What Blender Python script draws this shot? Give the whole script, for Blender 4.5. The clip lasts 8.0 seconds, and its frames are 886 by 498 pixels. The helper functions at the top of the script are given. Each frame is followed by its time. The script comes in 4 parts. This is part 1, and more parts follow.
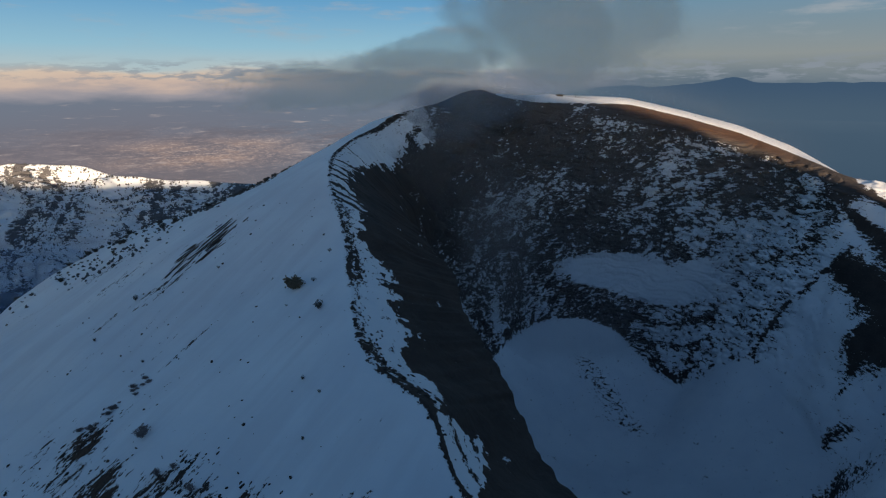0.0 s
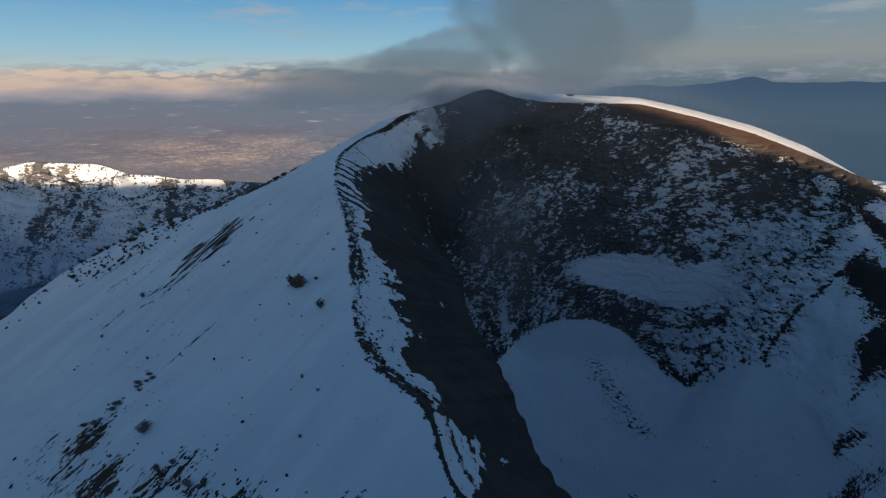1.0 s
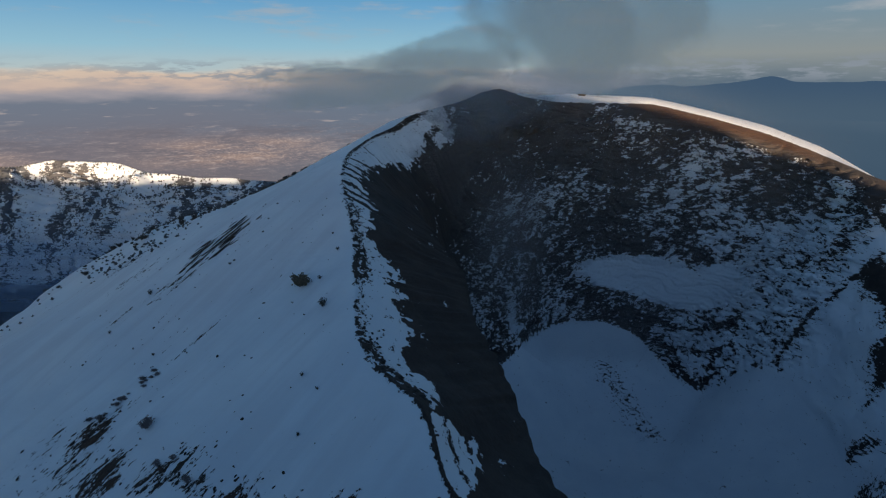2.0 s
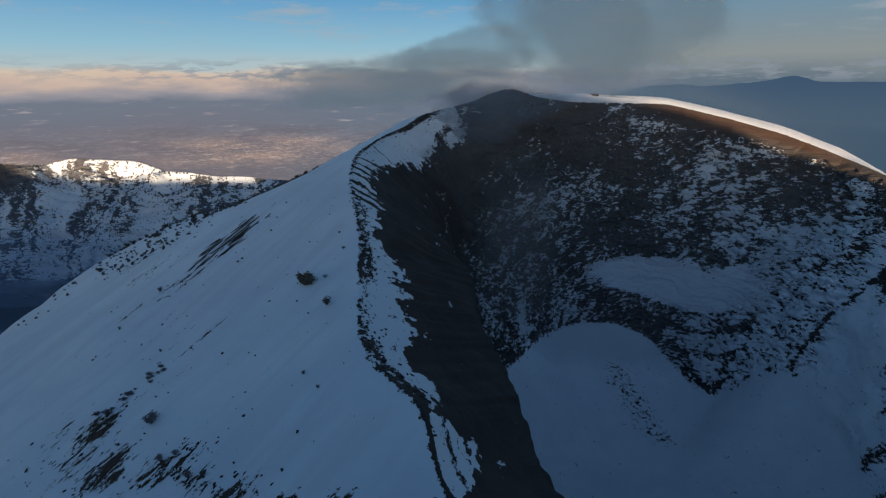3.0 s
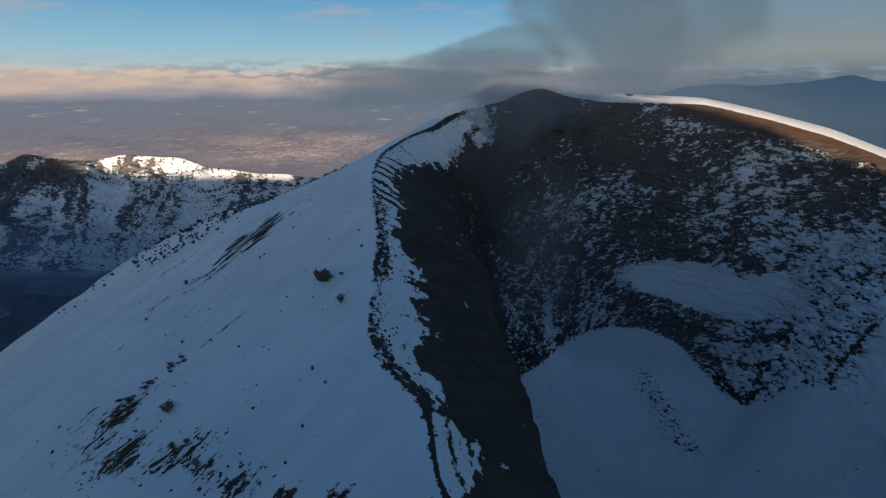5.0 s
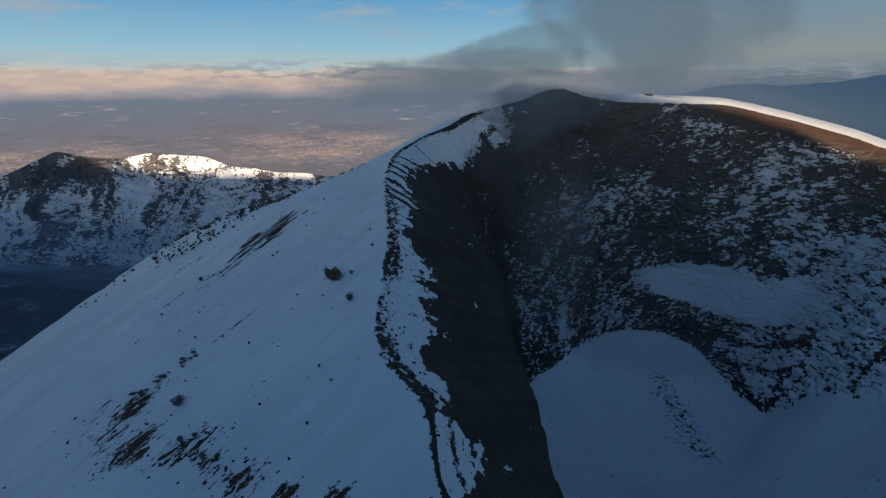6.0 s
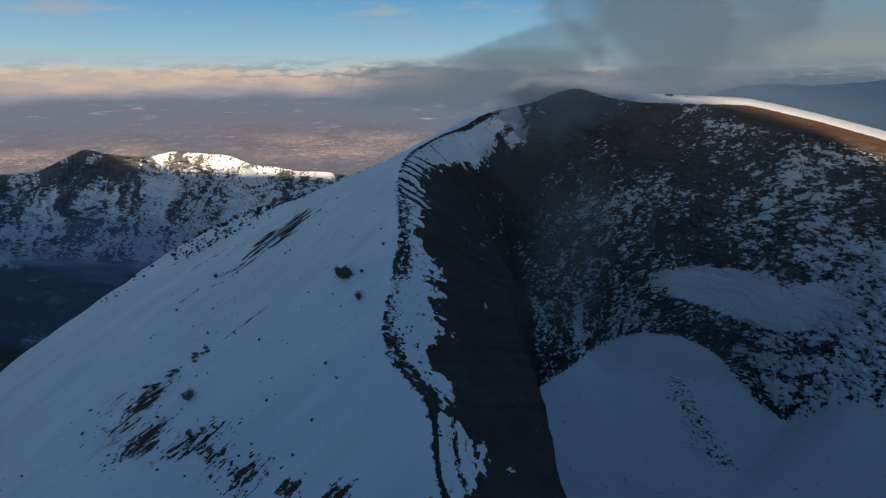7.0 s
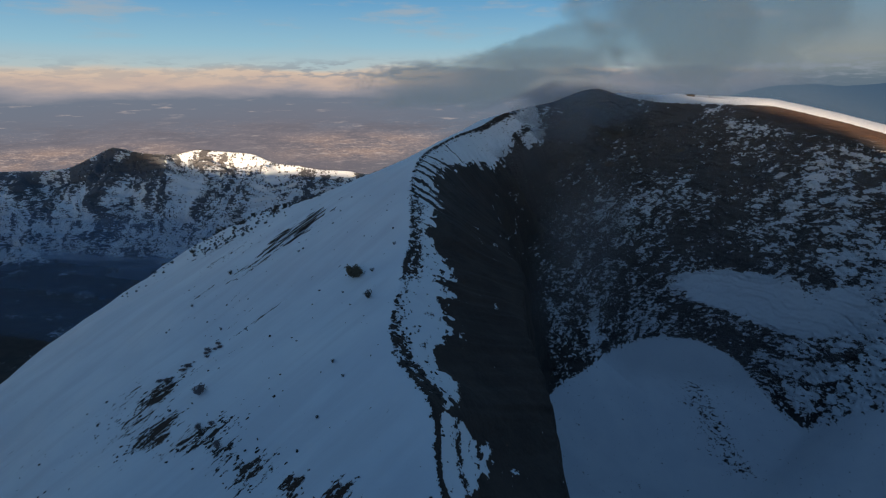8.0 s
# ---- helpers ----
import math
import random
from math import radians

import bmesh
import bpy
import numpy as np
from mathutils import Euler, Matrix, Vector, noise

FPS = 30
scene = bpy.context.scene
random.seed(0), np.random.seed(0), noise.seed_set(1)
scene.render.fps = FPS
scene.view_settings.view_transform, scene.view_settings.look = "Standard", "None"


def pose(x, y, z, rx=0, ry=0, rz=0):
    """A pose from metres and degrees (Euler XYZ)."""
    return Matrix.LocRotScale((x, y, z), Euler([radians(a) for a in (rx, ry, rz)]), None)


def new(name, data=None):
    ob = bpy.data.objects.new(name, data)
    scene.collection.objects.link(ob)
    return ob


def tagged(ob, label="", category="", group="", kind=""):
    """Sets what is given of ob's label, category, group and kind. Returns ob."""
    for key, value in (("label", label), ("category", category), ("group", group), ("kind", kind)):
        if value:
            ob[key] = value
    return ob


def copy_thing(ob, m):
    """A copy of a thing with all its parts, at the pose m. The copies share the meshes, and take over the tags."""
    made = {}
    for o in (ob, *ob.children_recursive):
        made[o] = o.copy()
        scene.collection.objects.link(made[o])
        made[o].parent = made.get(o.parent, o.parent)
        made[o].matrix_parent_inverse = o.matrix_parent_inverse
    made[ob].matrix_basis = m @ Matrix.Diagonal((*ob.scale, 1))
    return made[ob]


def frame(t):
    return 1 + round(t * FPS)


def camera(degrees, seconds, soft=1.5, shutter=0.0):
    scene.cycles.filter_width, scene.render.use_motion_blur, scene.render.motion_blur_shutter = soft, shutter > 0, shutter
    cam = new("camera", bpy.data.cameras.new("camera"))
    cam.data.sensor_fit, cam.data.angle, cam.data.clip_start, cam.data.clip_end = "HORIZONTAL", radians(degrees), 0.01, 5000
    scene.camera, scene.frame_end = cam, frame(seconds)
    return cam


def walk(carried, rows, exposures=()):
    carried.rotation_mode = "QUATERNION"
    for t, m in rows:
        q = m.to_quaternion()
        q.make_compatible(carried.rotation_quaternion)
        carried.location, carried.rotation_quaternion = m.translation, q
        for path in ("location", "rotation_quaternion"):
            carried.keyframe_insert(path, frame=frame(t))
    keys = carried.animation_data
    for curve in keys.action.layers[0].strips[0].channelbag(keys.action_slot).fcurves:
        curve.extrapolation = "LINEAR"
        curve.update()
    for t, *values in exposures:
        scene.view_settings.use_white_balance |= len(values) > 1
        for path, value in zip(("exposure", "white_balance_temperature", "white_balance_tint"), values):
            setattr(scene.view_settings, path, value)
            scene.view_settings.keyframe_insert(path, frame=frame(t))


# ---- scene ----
# ---------------------------------------------------------------- camera
cam = camera(77.8, 8.0, soft=1.15)
ROWS = [
    (0.0, 0.002, 0.004, 299.999, -2.437, -16.590, -0.298),
    (0.5, 2.465, 0.019, 300.033, -1.713, -16.602, -0.301),
    (1.0, 4.926, 0.059, 300.068, -0.981, -16.614, -0.303),
    (1.5, 7.384, 0.127, 300.102, -0.234, -16.626, -0.303),
    (3.0, 14.733, 0.502, 300.209, 2.228, -16.658, -0.292),
    (3.5, 17.172, 0.688, 300.246, 3.153, -16.668, -0.285),
    (4.0, 19.604, 0.905, 300.282, 4.133, -16.678, -0.277),
    (4.5, 22.028, 1.155, 300.319, 5.163, -16.687, -0.266),
    (6.0, 29.247, 2.111, 300.433, 8.425, -16.714, -0.224),
    (6.5, 31.632, 2.501, 300.472, 9.525, -16.722, -0.206),
    (7.0, 34.005, 2.929, 300.511, 10.622, -16.730, -0.187),
    (7.5, 36.366, 3.396, 300.550, 11.726, -16.737, -0.165),
    (8.0, 38.714, 3.901, 300.590, 12.871, -16.744, -0.142),
]
walk(cam, [(t, pose(x, y, z, 90 + pitch, 0, yaw) @ pose(0, 0, 0, 0, 0, roll)) for t, x, y, z, yaw, pitch, roll in ROWS])

# ---------------------------------------------------------------- light
SUN = Vector((0.03, -1.0, 0.036)).normalized()
world = bpy.data.worlds.new("world")
scene.world = world
world.use_nodes = True
wn, wl = world.node_tree.nodes, world.node_tree.links
sky = wn.new("ShaderNodeTexSky")
sky.sky_type, sky.sun_disc = "NISHITA", False
sky.sun_elevation = math.asin(SUN.z)
sky.sun_rotation = math.atan2(SUN.x, SUN.y)
sky.altitude, sky.air_density, sky.dust_density, sky.ozone_density = 1200, 1.0, 1.2, 2.35
wl.new(sky.outputs[0], wn["Background"].inputs[0])
wn["Background"].inputs[1].default_value = 0.15
sun_data = bpy.data.lights.new("sun", "SUN")
sun_data.energy, sun_data.angle, sun_data.color = 3.9, radians(1.0), (1.0, 0.74, 0.49)
sun = new("sun", sun_data)
sun.matrix_world = SUN.to_track_quat("Z", "Y").to_matrix().to_4x4()
scene.view_settings.exposure = 1.0
GLOW = 0.565  # brightness of the glowing far sky, plain and mountains

# ---------------------------------------------------------------- noise and mesh helpers
def hash_grad(ix, iy, iz, seed):
    n = (ix * 374761393 + iy * 668265263 + iz * 2147483647 + seed * 974634777) & 0xFFFFFFFF
    n = ((n ^ (n >> 13)) * 1274126177) & 0xFFFFFFFF
    return ((n ^ (n >> 16)) & 0xFFFF) / 32767.5 - 1.0


def vnoise(x, y, z, seed=0):
    """Smooth value noise of arrays, -1 to 1."""
    fx, fy, fz = np.floor(x), np.floor(y), np.floor(z)
    ix, iy, iz = fx.astype(np.int64), fy.astype(np.int64), fz.astype(np.int64)
    u, v, w = x - fx, y - fy, z - fz
    u, v, w = (k * k * k * (k * (k * 6 - 15) + 10) for k in (u, v, w))
    out = 0.0
    for a in (0, 1):
        for b in (0, 1):
            for c in (0, 1):
                out = out + hash_grad(ix + a, iy + b, iz + c, seed) * (u if a else 1 - u) * (v if b else 1 - v) * (w if c else 1 - w)
    return out


def fbm(x, y, z, octaves=4, seed=0, gain=0.5):
    total, amp, norm = 0.0, 1.0, 0.0
    for k in range(octaves):
        total = total + amp * vnoise(x * 2 ** k + 17.3 * k, y * 2 ** k - 9.1 * k, z * 2 ** k + 4.7 * k, seed + k)
        norm += amp
        amp *= gain
    return total / norm


def ridged(x, y, z, octaves=4, seed=0):
    total, amp, norm = 0.0, 1.0, 0.0
    for k in range(octaves):
        total = total + amp * (1 - np.abs(vnoise(x * 2 ** k, y * 2 ** k, z * 2 ** k, seed + k)) * 2)
        norm += amp
        amp *= 0.5
    return total / norm


def smooth(a, b, x):
    k = np.clip((x - a) / (b - a), 0, 1)
    return k * k * (3 - 2 * k)


def sheet(name, P, material, attrs=None, wrap=False):
    """A mesh from a grid of points P[i, j, 3], with float attributes on its points."""
    n, m = P.shape[:2]
    idx = np.arange(n * m).reshape(n, m)
    nxt = np.roll(idx, -1, 0) if wrap else idx[1:]
    cur = idx if wrap else idx[:-1]
    quads = np.stack([cur[:, :-1], nxt[:, :-1], nxt[:, 1:], cur[:, 1:]], -1).reshape(-1, 4)
    me = bpy.data.meshes.new(name)
    me.vertices.add(n * m)
    me.vertices.foreach_set("co", P.reshape(-1).astype(np.float32))
    me.loops.add(quads.size)
    me.loops.foreach_set("vertex_index", quads.reshape(-1).astype(np.int32))
    me.polygons.add(len(quads))
    me.polygons.foreach_set("loop_start", np.arange(0, quads.size, 4, dtype=np.int32))
    me.polygons.foreach_set("use_smooth", np.ones(len(quads), dtype=bool))
    for key, val in (attrs or {}).items():
        me.attributes.new(key, "FLOAT", "POINT").data.foreach_set("value", val.reshape(-1).astype(np.float32))
    me.update()
    me.validate()
    me.materials.append(material)
    return new(name, me)


def grid_normals(P, wrap=False):
    du = (np.roll(P, -1, 0) - np.roll(P, 1, 0)) if wrap else np.gradient(P, axis=0)
    dv = np.gradient(P, axis=1)
    n = np.cross(du, dv)
    return n / np.maximum(np.linalg.norm(n, axis=-1, keepdims=True), 1e-9)


def part(name, bm, material, parent=None, label=""):
    me = bpy.data.meshes.new(name)
    bm.to_mesh(me)
    bm.free()
    me.materials.append(material)
    ob = new(name, me)
    ob.parent = parent
    if label:
        tagged(ob, label)
    return ob


# ---------------------------------------------------------------- materials
class Nodes:
    """A small builder of node materials."""

    def __init__(self, name):
        self.mat = bpy.data.materials.new(name)
        self.mat.use_nodes = True
        self.t = self.mat.node_tree
        self.bsdf = self.t.nodes["Principled BSDF"]
        self.out = self.t.nodes["Material Output"]

    def add(self, kind, props=None, **inputs):
        n = self.t.nodes.new(kind)
        for k, v in (props or {}).items():
            setattr(n, k, v)
        for k, v in inputs.items():
            k = k.replace("_", " ")
            if isinstance(v, bpy.types.NodeSocket):
                self.t.links.new(v, n.inputs[k])
            else:
                n.inputs[k].default_value = v
        return n

    def link(self, a, b):
        self.t.links.new(a, b)

    def math(self, op, a, b=0.0):
        n = self.t.nodes.new("ShaderNodeMath")
        n.operation = op
        for i, v in enumerate((a, b)):
            if isinstance(v, bpy.types.NodeSocket):
                self.t.links.new(v, n.inputs[i])
            else:
                n.inputs[i].default_value = v
        return n.outputs[0]

    def step(self, v, a, b, lo=0.0, hi=1.0):
        n = self.t.nodes.new("ShaderNodeMapRange")
        n.interpolation_type = "SMOOTHSTEP"
        self.t.links.new(v, n.inputs[0])
        for i, k in enumerate((a, b, lo, hi)):
            n.inputs[i + 1].default_value = k
        return n.outputs[0]

    def mix(self, f, a, b):
        n = self.t.nodes.new("ShaderNodeMix")
        n.data_type = "RGBA"
        for i, v in ((0, f), (6, a), (7, b)):
            if isinstance(v, bpy.types.NodeSocket):
                self.t.links.new(v, n.inputs[i])
            else:
                n.inputs[i].default_value = v if i == 0 else (*v, 1.0)
        return n.outputs[2]

    def noise(self, vec, scale, detail=5.0, rough=0.55):
        return self.add("ShaderNodeTexNoise", None, Vector=vec, Scale=scale, Detail=detail, Roughness=rough).outputs[0]

    def place(self, scale=(1, 1, 1), rot=(0, 0, 0)):
        c = self.t.nodes.new("ShaderNodeTexCoord")
        return self.add("ShaderNodeMapping", None, Vector=c.outputs["Object"], Scale=scale, Rotation=rot).outputs[0]

    def along(self, turn, scale):
        """Object coordinates turned about z, then stretched."""
        c = self.t.nodes.new("ShaderNodeTexCoord")
        a = self.add("ShaderNodeMapping", None, Vector=c.outputs["Object"], Rotation=(0, 0, turn)).outputs[0]
        return self.add("ShaderNodeMapping", None, Vector=a, Scale=scale).outputs[0]

    def attr(self, name):
        return self.add("ShaderNodeAttribute", {"attribute_name": name}).outputs["Fac"]

    def finish(self, colour, rough=0.8, height=None, dist=1.0, strength=0.6):
        if isinstance(colour, bpy.types.NodeSocket):
            self.link(colour, self.bsdf.inputs["Base Color"])
        else:
            self.bsdf.inputs["Base Color"].default_value = (*colour, 1)
        if isinstance(rough, bpy.types.NodeSocket):
            self.link(rough, self.bsdf.inputs["Roughness"])
        else:
            self.bsdf.inputs["Roughness"].default_value = rough
        if height is not None:
            b = self.add("ShaderNodeBump", None, Height=height, Distance=dist, Strength=strength)
            self.link(b.outputs[0], self.bsdf.inputs["Normal"])
        return self.mat


FALL = math.atan2(-48, -32)  # the way down the open slope


def mountain_material(name, rock_a, rock_b, rust, strata, grain, chips=1.9):
    """Snow lying on rock: the share of bare rock comes from the 'rock' attribute and breaks up in grain."""
    n = Nodes(name)
    p = n.place()
    coarse = n.noise(p, 0.05 * grain, 6, 0.6)
    fine = n.noise(n.place(strata), 1.0, 5, 0.6)
    speck = n.noise(p, 1.0 * grain, 4, 0.6)
    slope = n.attr("slope")
    # rock breaks up in beds on the cliffs, in lines down the fall on the open slope
    lines = n.noise(n.along(-FALL, (0.16, 0.48, 0.3)), 1.0, 5, 0.65)
    thin = n.noise(n.along(-FALL, (0.035, 0.75, 0.05)), 1.0, 5, 0.6)
    # broken flakes of snow on the ledges
    chip = n.noise(n.place((0.26 * grain, 0.26 * grain, 0.70 * grain)), 1.0, 4, 0.65)
    beds = n.math("ADD", n.math("MULTIPLY", n.math("SUBTRACT", fine, 0.5), 1.5), n.math("MULTIPLY", n.math("SUBTRACT", speck, 0.5), 1.1))
    beds = n.math("ADD", beds, n.math("MULTIPLY", n.math("SUBTRACT", chip, 0.5), chips))
    falls = n.math("ADD", n.math("MULTIPLY", n.math("SUBTRACT", lines, 0.5), 2.2), n.math("MULTIPLY", n.math("SUBTRACT", speck, 0.5), 0.7))
    edge = n.math("ADD", beds, n.math("MULTIPLY", slope, n.math("SUBTRACT", falls, beds)))
    streak = n.math("MULTIPLY", slope, n.math("MULTIPLY", n.step(thin, 0.60, 0.70), n.step(n.noise(p, 0.022, 4, 0.6), 0.48, 0.62)))
    rock = n.math("ADD", n.attr("rock"), n.math("MULTIPLY", streak, 0.42))
    cover = n.step(n.math("ADD", n.math("SUBTRACT", rock, 0.5), edge), -0.05, 0.06)
    tone = n.mix(n.step(coarse, 0.35, 0.68), rock_a, rock_b)
    tone = n.mix(n.step(speck, 0.45, 0.75, 0.0, 0.35), tone, tuple(c * 1.7 for c in rock_b))
    # far cliff's rock is paled, putting the haze before it into the tone
    tone = n.mix(n.math("MULTIPLY", n.attr("pale"), n.step(coarse, 0.3, 0.7, 0.25, 0.75)), tone, (0.080, 0.070, 0.068))
    tone = n.mix(n.math("MULTIPLY", n.attr("rust"), n.step(fine, 0.3, 0.6, 0.75, 1.0)), tone, rust)
    snow = n.mix(n.step(n.noise(p, 0.03, 4), 0.3, 0.7), (0.79, 0.835, 0.89), (0.71, 0.76, 0.83))
    drift = n.step(n.noise(n.along(-FALL, (0.008, 0.09, 0.02)), 1.0, 5, 0.6), 0.42, 0.66, 0.0, 0.6)
    snow = n.mix(n.math("MULTIPLY", slope, drift), snow, (0.66, 0.69, 0.75))
    col = n.mix(cover, snow, tone)
    rough = n.math("ADD", 0.6, n.math("MULTIPLY", cover, 0.32))
    ripple = n.noise(n.place((0.05, 0.12, 0.05)), 1.0, 6, 0.6)
    h = n.math("ADD", n.math("MULTIPLY", fine, n.math("MULTIPLY", cover, 1.0)), n.math("MULTIPLY", cover, 0.25))
    h = n.math("ADD", h, n.math("MULTIPLY", ripple, 0.35))
    return n.finish(col, rough, h, 1.6 / grain, 0.8)


M_CONE = mountain_material("snow_and_lava_rock", (0.029, 0.025, 0.024), (0.056, 0.045, 0.040), (0.056, 0.029, 0.019), (0.22, 0.22, 0.60), 1.0)
# ridge rock is tinted pale blue to stand in for the air's haze
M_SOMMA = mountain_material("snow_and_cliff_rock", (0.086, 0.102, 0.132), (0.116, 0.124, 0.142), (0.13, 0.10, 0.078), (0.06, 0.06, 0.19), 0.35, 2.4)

# ---------------------------------------------------------------- the cone and its crater
CX, CY = 160.0, 360.0
# by compass angle round the crater: distance and height of each ring
RIM = [(0, 226, 204), (12, 222, 212), (20, 218, 220), (37, 240, 236), (50, 240, 254), (63, 238, 268), (75, 242, 279), (99, 222, 281), (108, 228, 287), (115, 232, 297), (120, 234, 293), (126, 236, 284), (135, 238, 278), (141, 236, 274), (148, 232, 265),
       (166, 222, 258), (184, 216, 253), (201, 216, 238), (207, 220, 226), (216, 234, 217), (223, 252, 211), (227, 257, 205), (233, 260, 203), (237, 278, 191),
       (250, 282, 178), (275, 262, 176), (310, 250, 180), (340, 240, 186)]
BROW = [(0, 204, 182), (12, 198, 190), (20, 190, 206), (40, 232, 230), (63, 226, 250), (90, 210, 262), (111, 207, 242), (140, 184, 190), (160, 180, 210), (184, 158, 208),
        (205, 154, 197), (218, 174, 189), (228, 188, 179), (233, 199, 168), (237, 214, 168), (241, 238, 174), (246, 251, 168), (262, 204, 150), (300, 210, 150), (340, 200, 165)]
LEDGE = [(0, 150, 110), (12, 165, 132), (25, 172, 150), (40, 166, 112), (60, 170, 92), (75, 178, 102), (90, 184, 112), (100, 182, 110), (115, 172, 120), (137, 157, 119), (160, 146, 110),
         (184, 140, 105), (205, 140, 105), (230, 174, 88), (240, 186, 84), (262, 172, 85), (300, 165, 100), (335, 165, 100)]
FOOT = [(0, 125, 60), (25, 128, 72), (34, 122, 52), (48, 124, 18), (60, 140, 24), (68, 156, 34), (75, 150, 58), (86, 160, 66), (98, 166, 64), (120, 140, 66), (135, 128, 62), (146, 132, 58), (160, 136, 52),
        (180, 135, 48), (200, 134, 45), (225, 164, 42), (240, 175, 36), (262, 150, 30), (290, 125, 30), (330, 125, 45)]
# unseen ridge behind the camera, added to shade crater and slopes: x, y, crest height
SHADE_RIDGE = [(-1900, -200, 100), (-1620, -180, 104), (-1480, -170, 168), (-1300, -150, 176), (-1150, -130, 122), (-900, -110, 110), (-520, -60, 104), (-420, -50, 150), (-330, -50, 194), (-230, -60, 234), (-140, -70, 260), (-70, -75, 284), (0, -75, 310), (40, -72, 326), (75, -66, 325), (115, -50, 317), (200, -40, 306), (255, -30, 294), (290, -15, 281), (322, 5, 259), (345, 15, 248), (366, 28, 237), (384, 35, 220), (420, 40, 200), (480, 60, 168), (560, 80, 130)]


RING_CACHE = {}


def ring(table, column, ang, soft=3.0):
    key = (id(table), column, soft)
    if key not in RING_CACHE:
        RING_CACHE[key] = ring_table(table, column, soft)
    fine, t = RING_CACHE[key]
    return np.interp(ang % 360, fine, t)


def ring_table(table, column, soft):
    a = np.array([r[0] for r in table], float)
    v = np.array([r[column] for r in table], float)
    fine = np.arange(0, 360, 0.5)
    t = np.interp(fine, np.concatenate([a - 360, a, a + 360]), np.tile(v, 3))
    k = np.exp(-0.5 * (np.arange(-40, 41) * 0.5 / soft) ** 2)
    t = np.convolve(np.concatenate([t[-40:], t, t[:40]]), k / k.sum(), "valid")
    return np.append(fine, 360), np.append(t, t[0])


def outer_drop(d, ang):
    """Fall of the outer flank at a distance d from the rim."""
    fall = 0.34 * d + 0.00040 * np.clip(d, 0, 420) ** 2 + 0.35 * np.clip(d - 420, 0, 2000)
    # behind the far lip the snow first rises to a rounded crest
    crest = np.interp(ang % 360, [0, 10, 20, 27, 40, 60, 76, 95, 106, 116, 132, 141, 150, 158, 165, 360], [3, 5, 4, 0, 5, 7, 9, 13, 7, 0, 0, 2.2, 2.2, 0.6, 0, 0])
    # the north-west shoulder falls away faster
    fall = fall + np.interp(ang % 360, [128, 140, 156, 166, 177], [0.0, 0.07, 0.10, 0.10, 0.02]) * np.minimum(d, 170.0)
    return fall - crest * (1 - np.exp(-d / 14.0)) - 0.34 * np.minimum(d, 26.0) * (crest > 0) * np.minimum(crest / 6.0, 1)


def bump_on(a, centre, width):
    return np.exp(-((a - centre) / width) ** 2)


def cone_point(ang, s):
    """s from -4 (centre) over -3 foot, -2 ledge, -1 brow, 0 rim, to the flank (s > 0: metres / 100)."""
    rr = [np.zeros_like(ang) + 0.05, ring(FOOT, 1, ang), ring(LEDGE, 1, ang), ring(BROW, 1, ang), ring(RIM, 1, ang, 1.2)]
    zz = [np.zeros_like(ang) + 2, ring(FOOT, 2, ang), ring(LEDGE, 2, ang), ring(BROW, 2, ang), ring(RIM, 2, ang, 1.2)]
    k = np.clip(s + 4, 0, 4)
    r = z = 0.0
    for i in range(5):
        w = np.clip(1 - np.abs(k - i), 0, 1)
        r, z = r + w * rr[i], z + w * zz[i]
    floor = np.clip(k, 0, 1)
    z = np.where(k < 1, 3 + (zz[1] - 3) * floor ** 2.4, z)
    d = np.maximum(s, 0) * 100
    r = r + d
    z = z - outer_drop(d, ang) + 13.0 * bump_on(ang, 169, 9) * smooth(0.8, 1.6, s) * smooth(2.9, 2.1, s) - 0.22 * np.clip(d - 235, 0, 60) * smooth(150, 165, ang)
    low = -178.0
    z = np.where(s > 0, low + np.logaddexp(0, (z - low) / 25.0) * 25.0, z)
    a = np.radians(ang)
    x, y = CX + r * np.cos(a), CY + r * np.sin(a)
    # the added ridge behind the camera that casts the shade
    c = np.array(SHADE_RIDGE, float)
    top, mid = np.interp(x, c[:, 0], c[:, 2]), np.interp(x, c[:, 0], c[:, 1])
    near = top - np.where(y > mid, 0.92, 0.5) * np.abs(y - mid) - 0.6 * np.clip(x - 560, 0, 900)
    z = z + 4.0 * np.logaddexp(0, (near - z) / 4.0)
    return np.stack([x, y, z], -1)


# bare patches on the open slope: x, y, reach along and across the fall, strength
OUTCROPS = [(-122, 174, 10, 8, 0.74), (-106, 152, 10, 9, 0.72), (-122, 163, 15, 12, 0.44), (-140, 178, 13, 8, 0.34), (-76, 145, 10, 8, 0.52), (-88, 145, 9, 6, 0.42), (-66, 138, 8, 8, 0.46),
            (-121, 171, 5, 3.5, 1.05), (-105, 154, 5.5, 3.5, 1.05), (-100, 148, 4, 2.5, 0.9), (-83, 146, 8, 4, 0.66), (-52, 132, 8, 8, 0.6), (-36, 127, 5, 5, 0.66), (-20, 124, 5, 5, 0.72), (-116, 287, 30, 12, 0.2), (-131, 262, 13, 6, 0.42), (-151, 248, 8, 1.6, 0.62), (-98, 218, 13, 1.3, 0.55), (-165, 290, 16, 9, 0.33), (-188, 322, 17, 10, 0.34)]
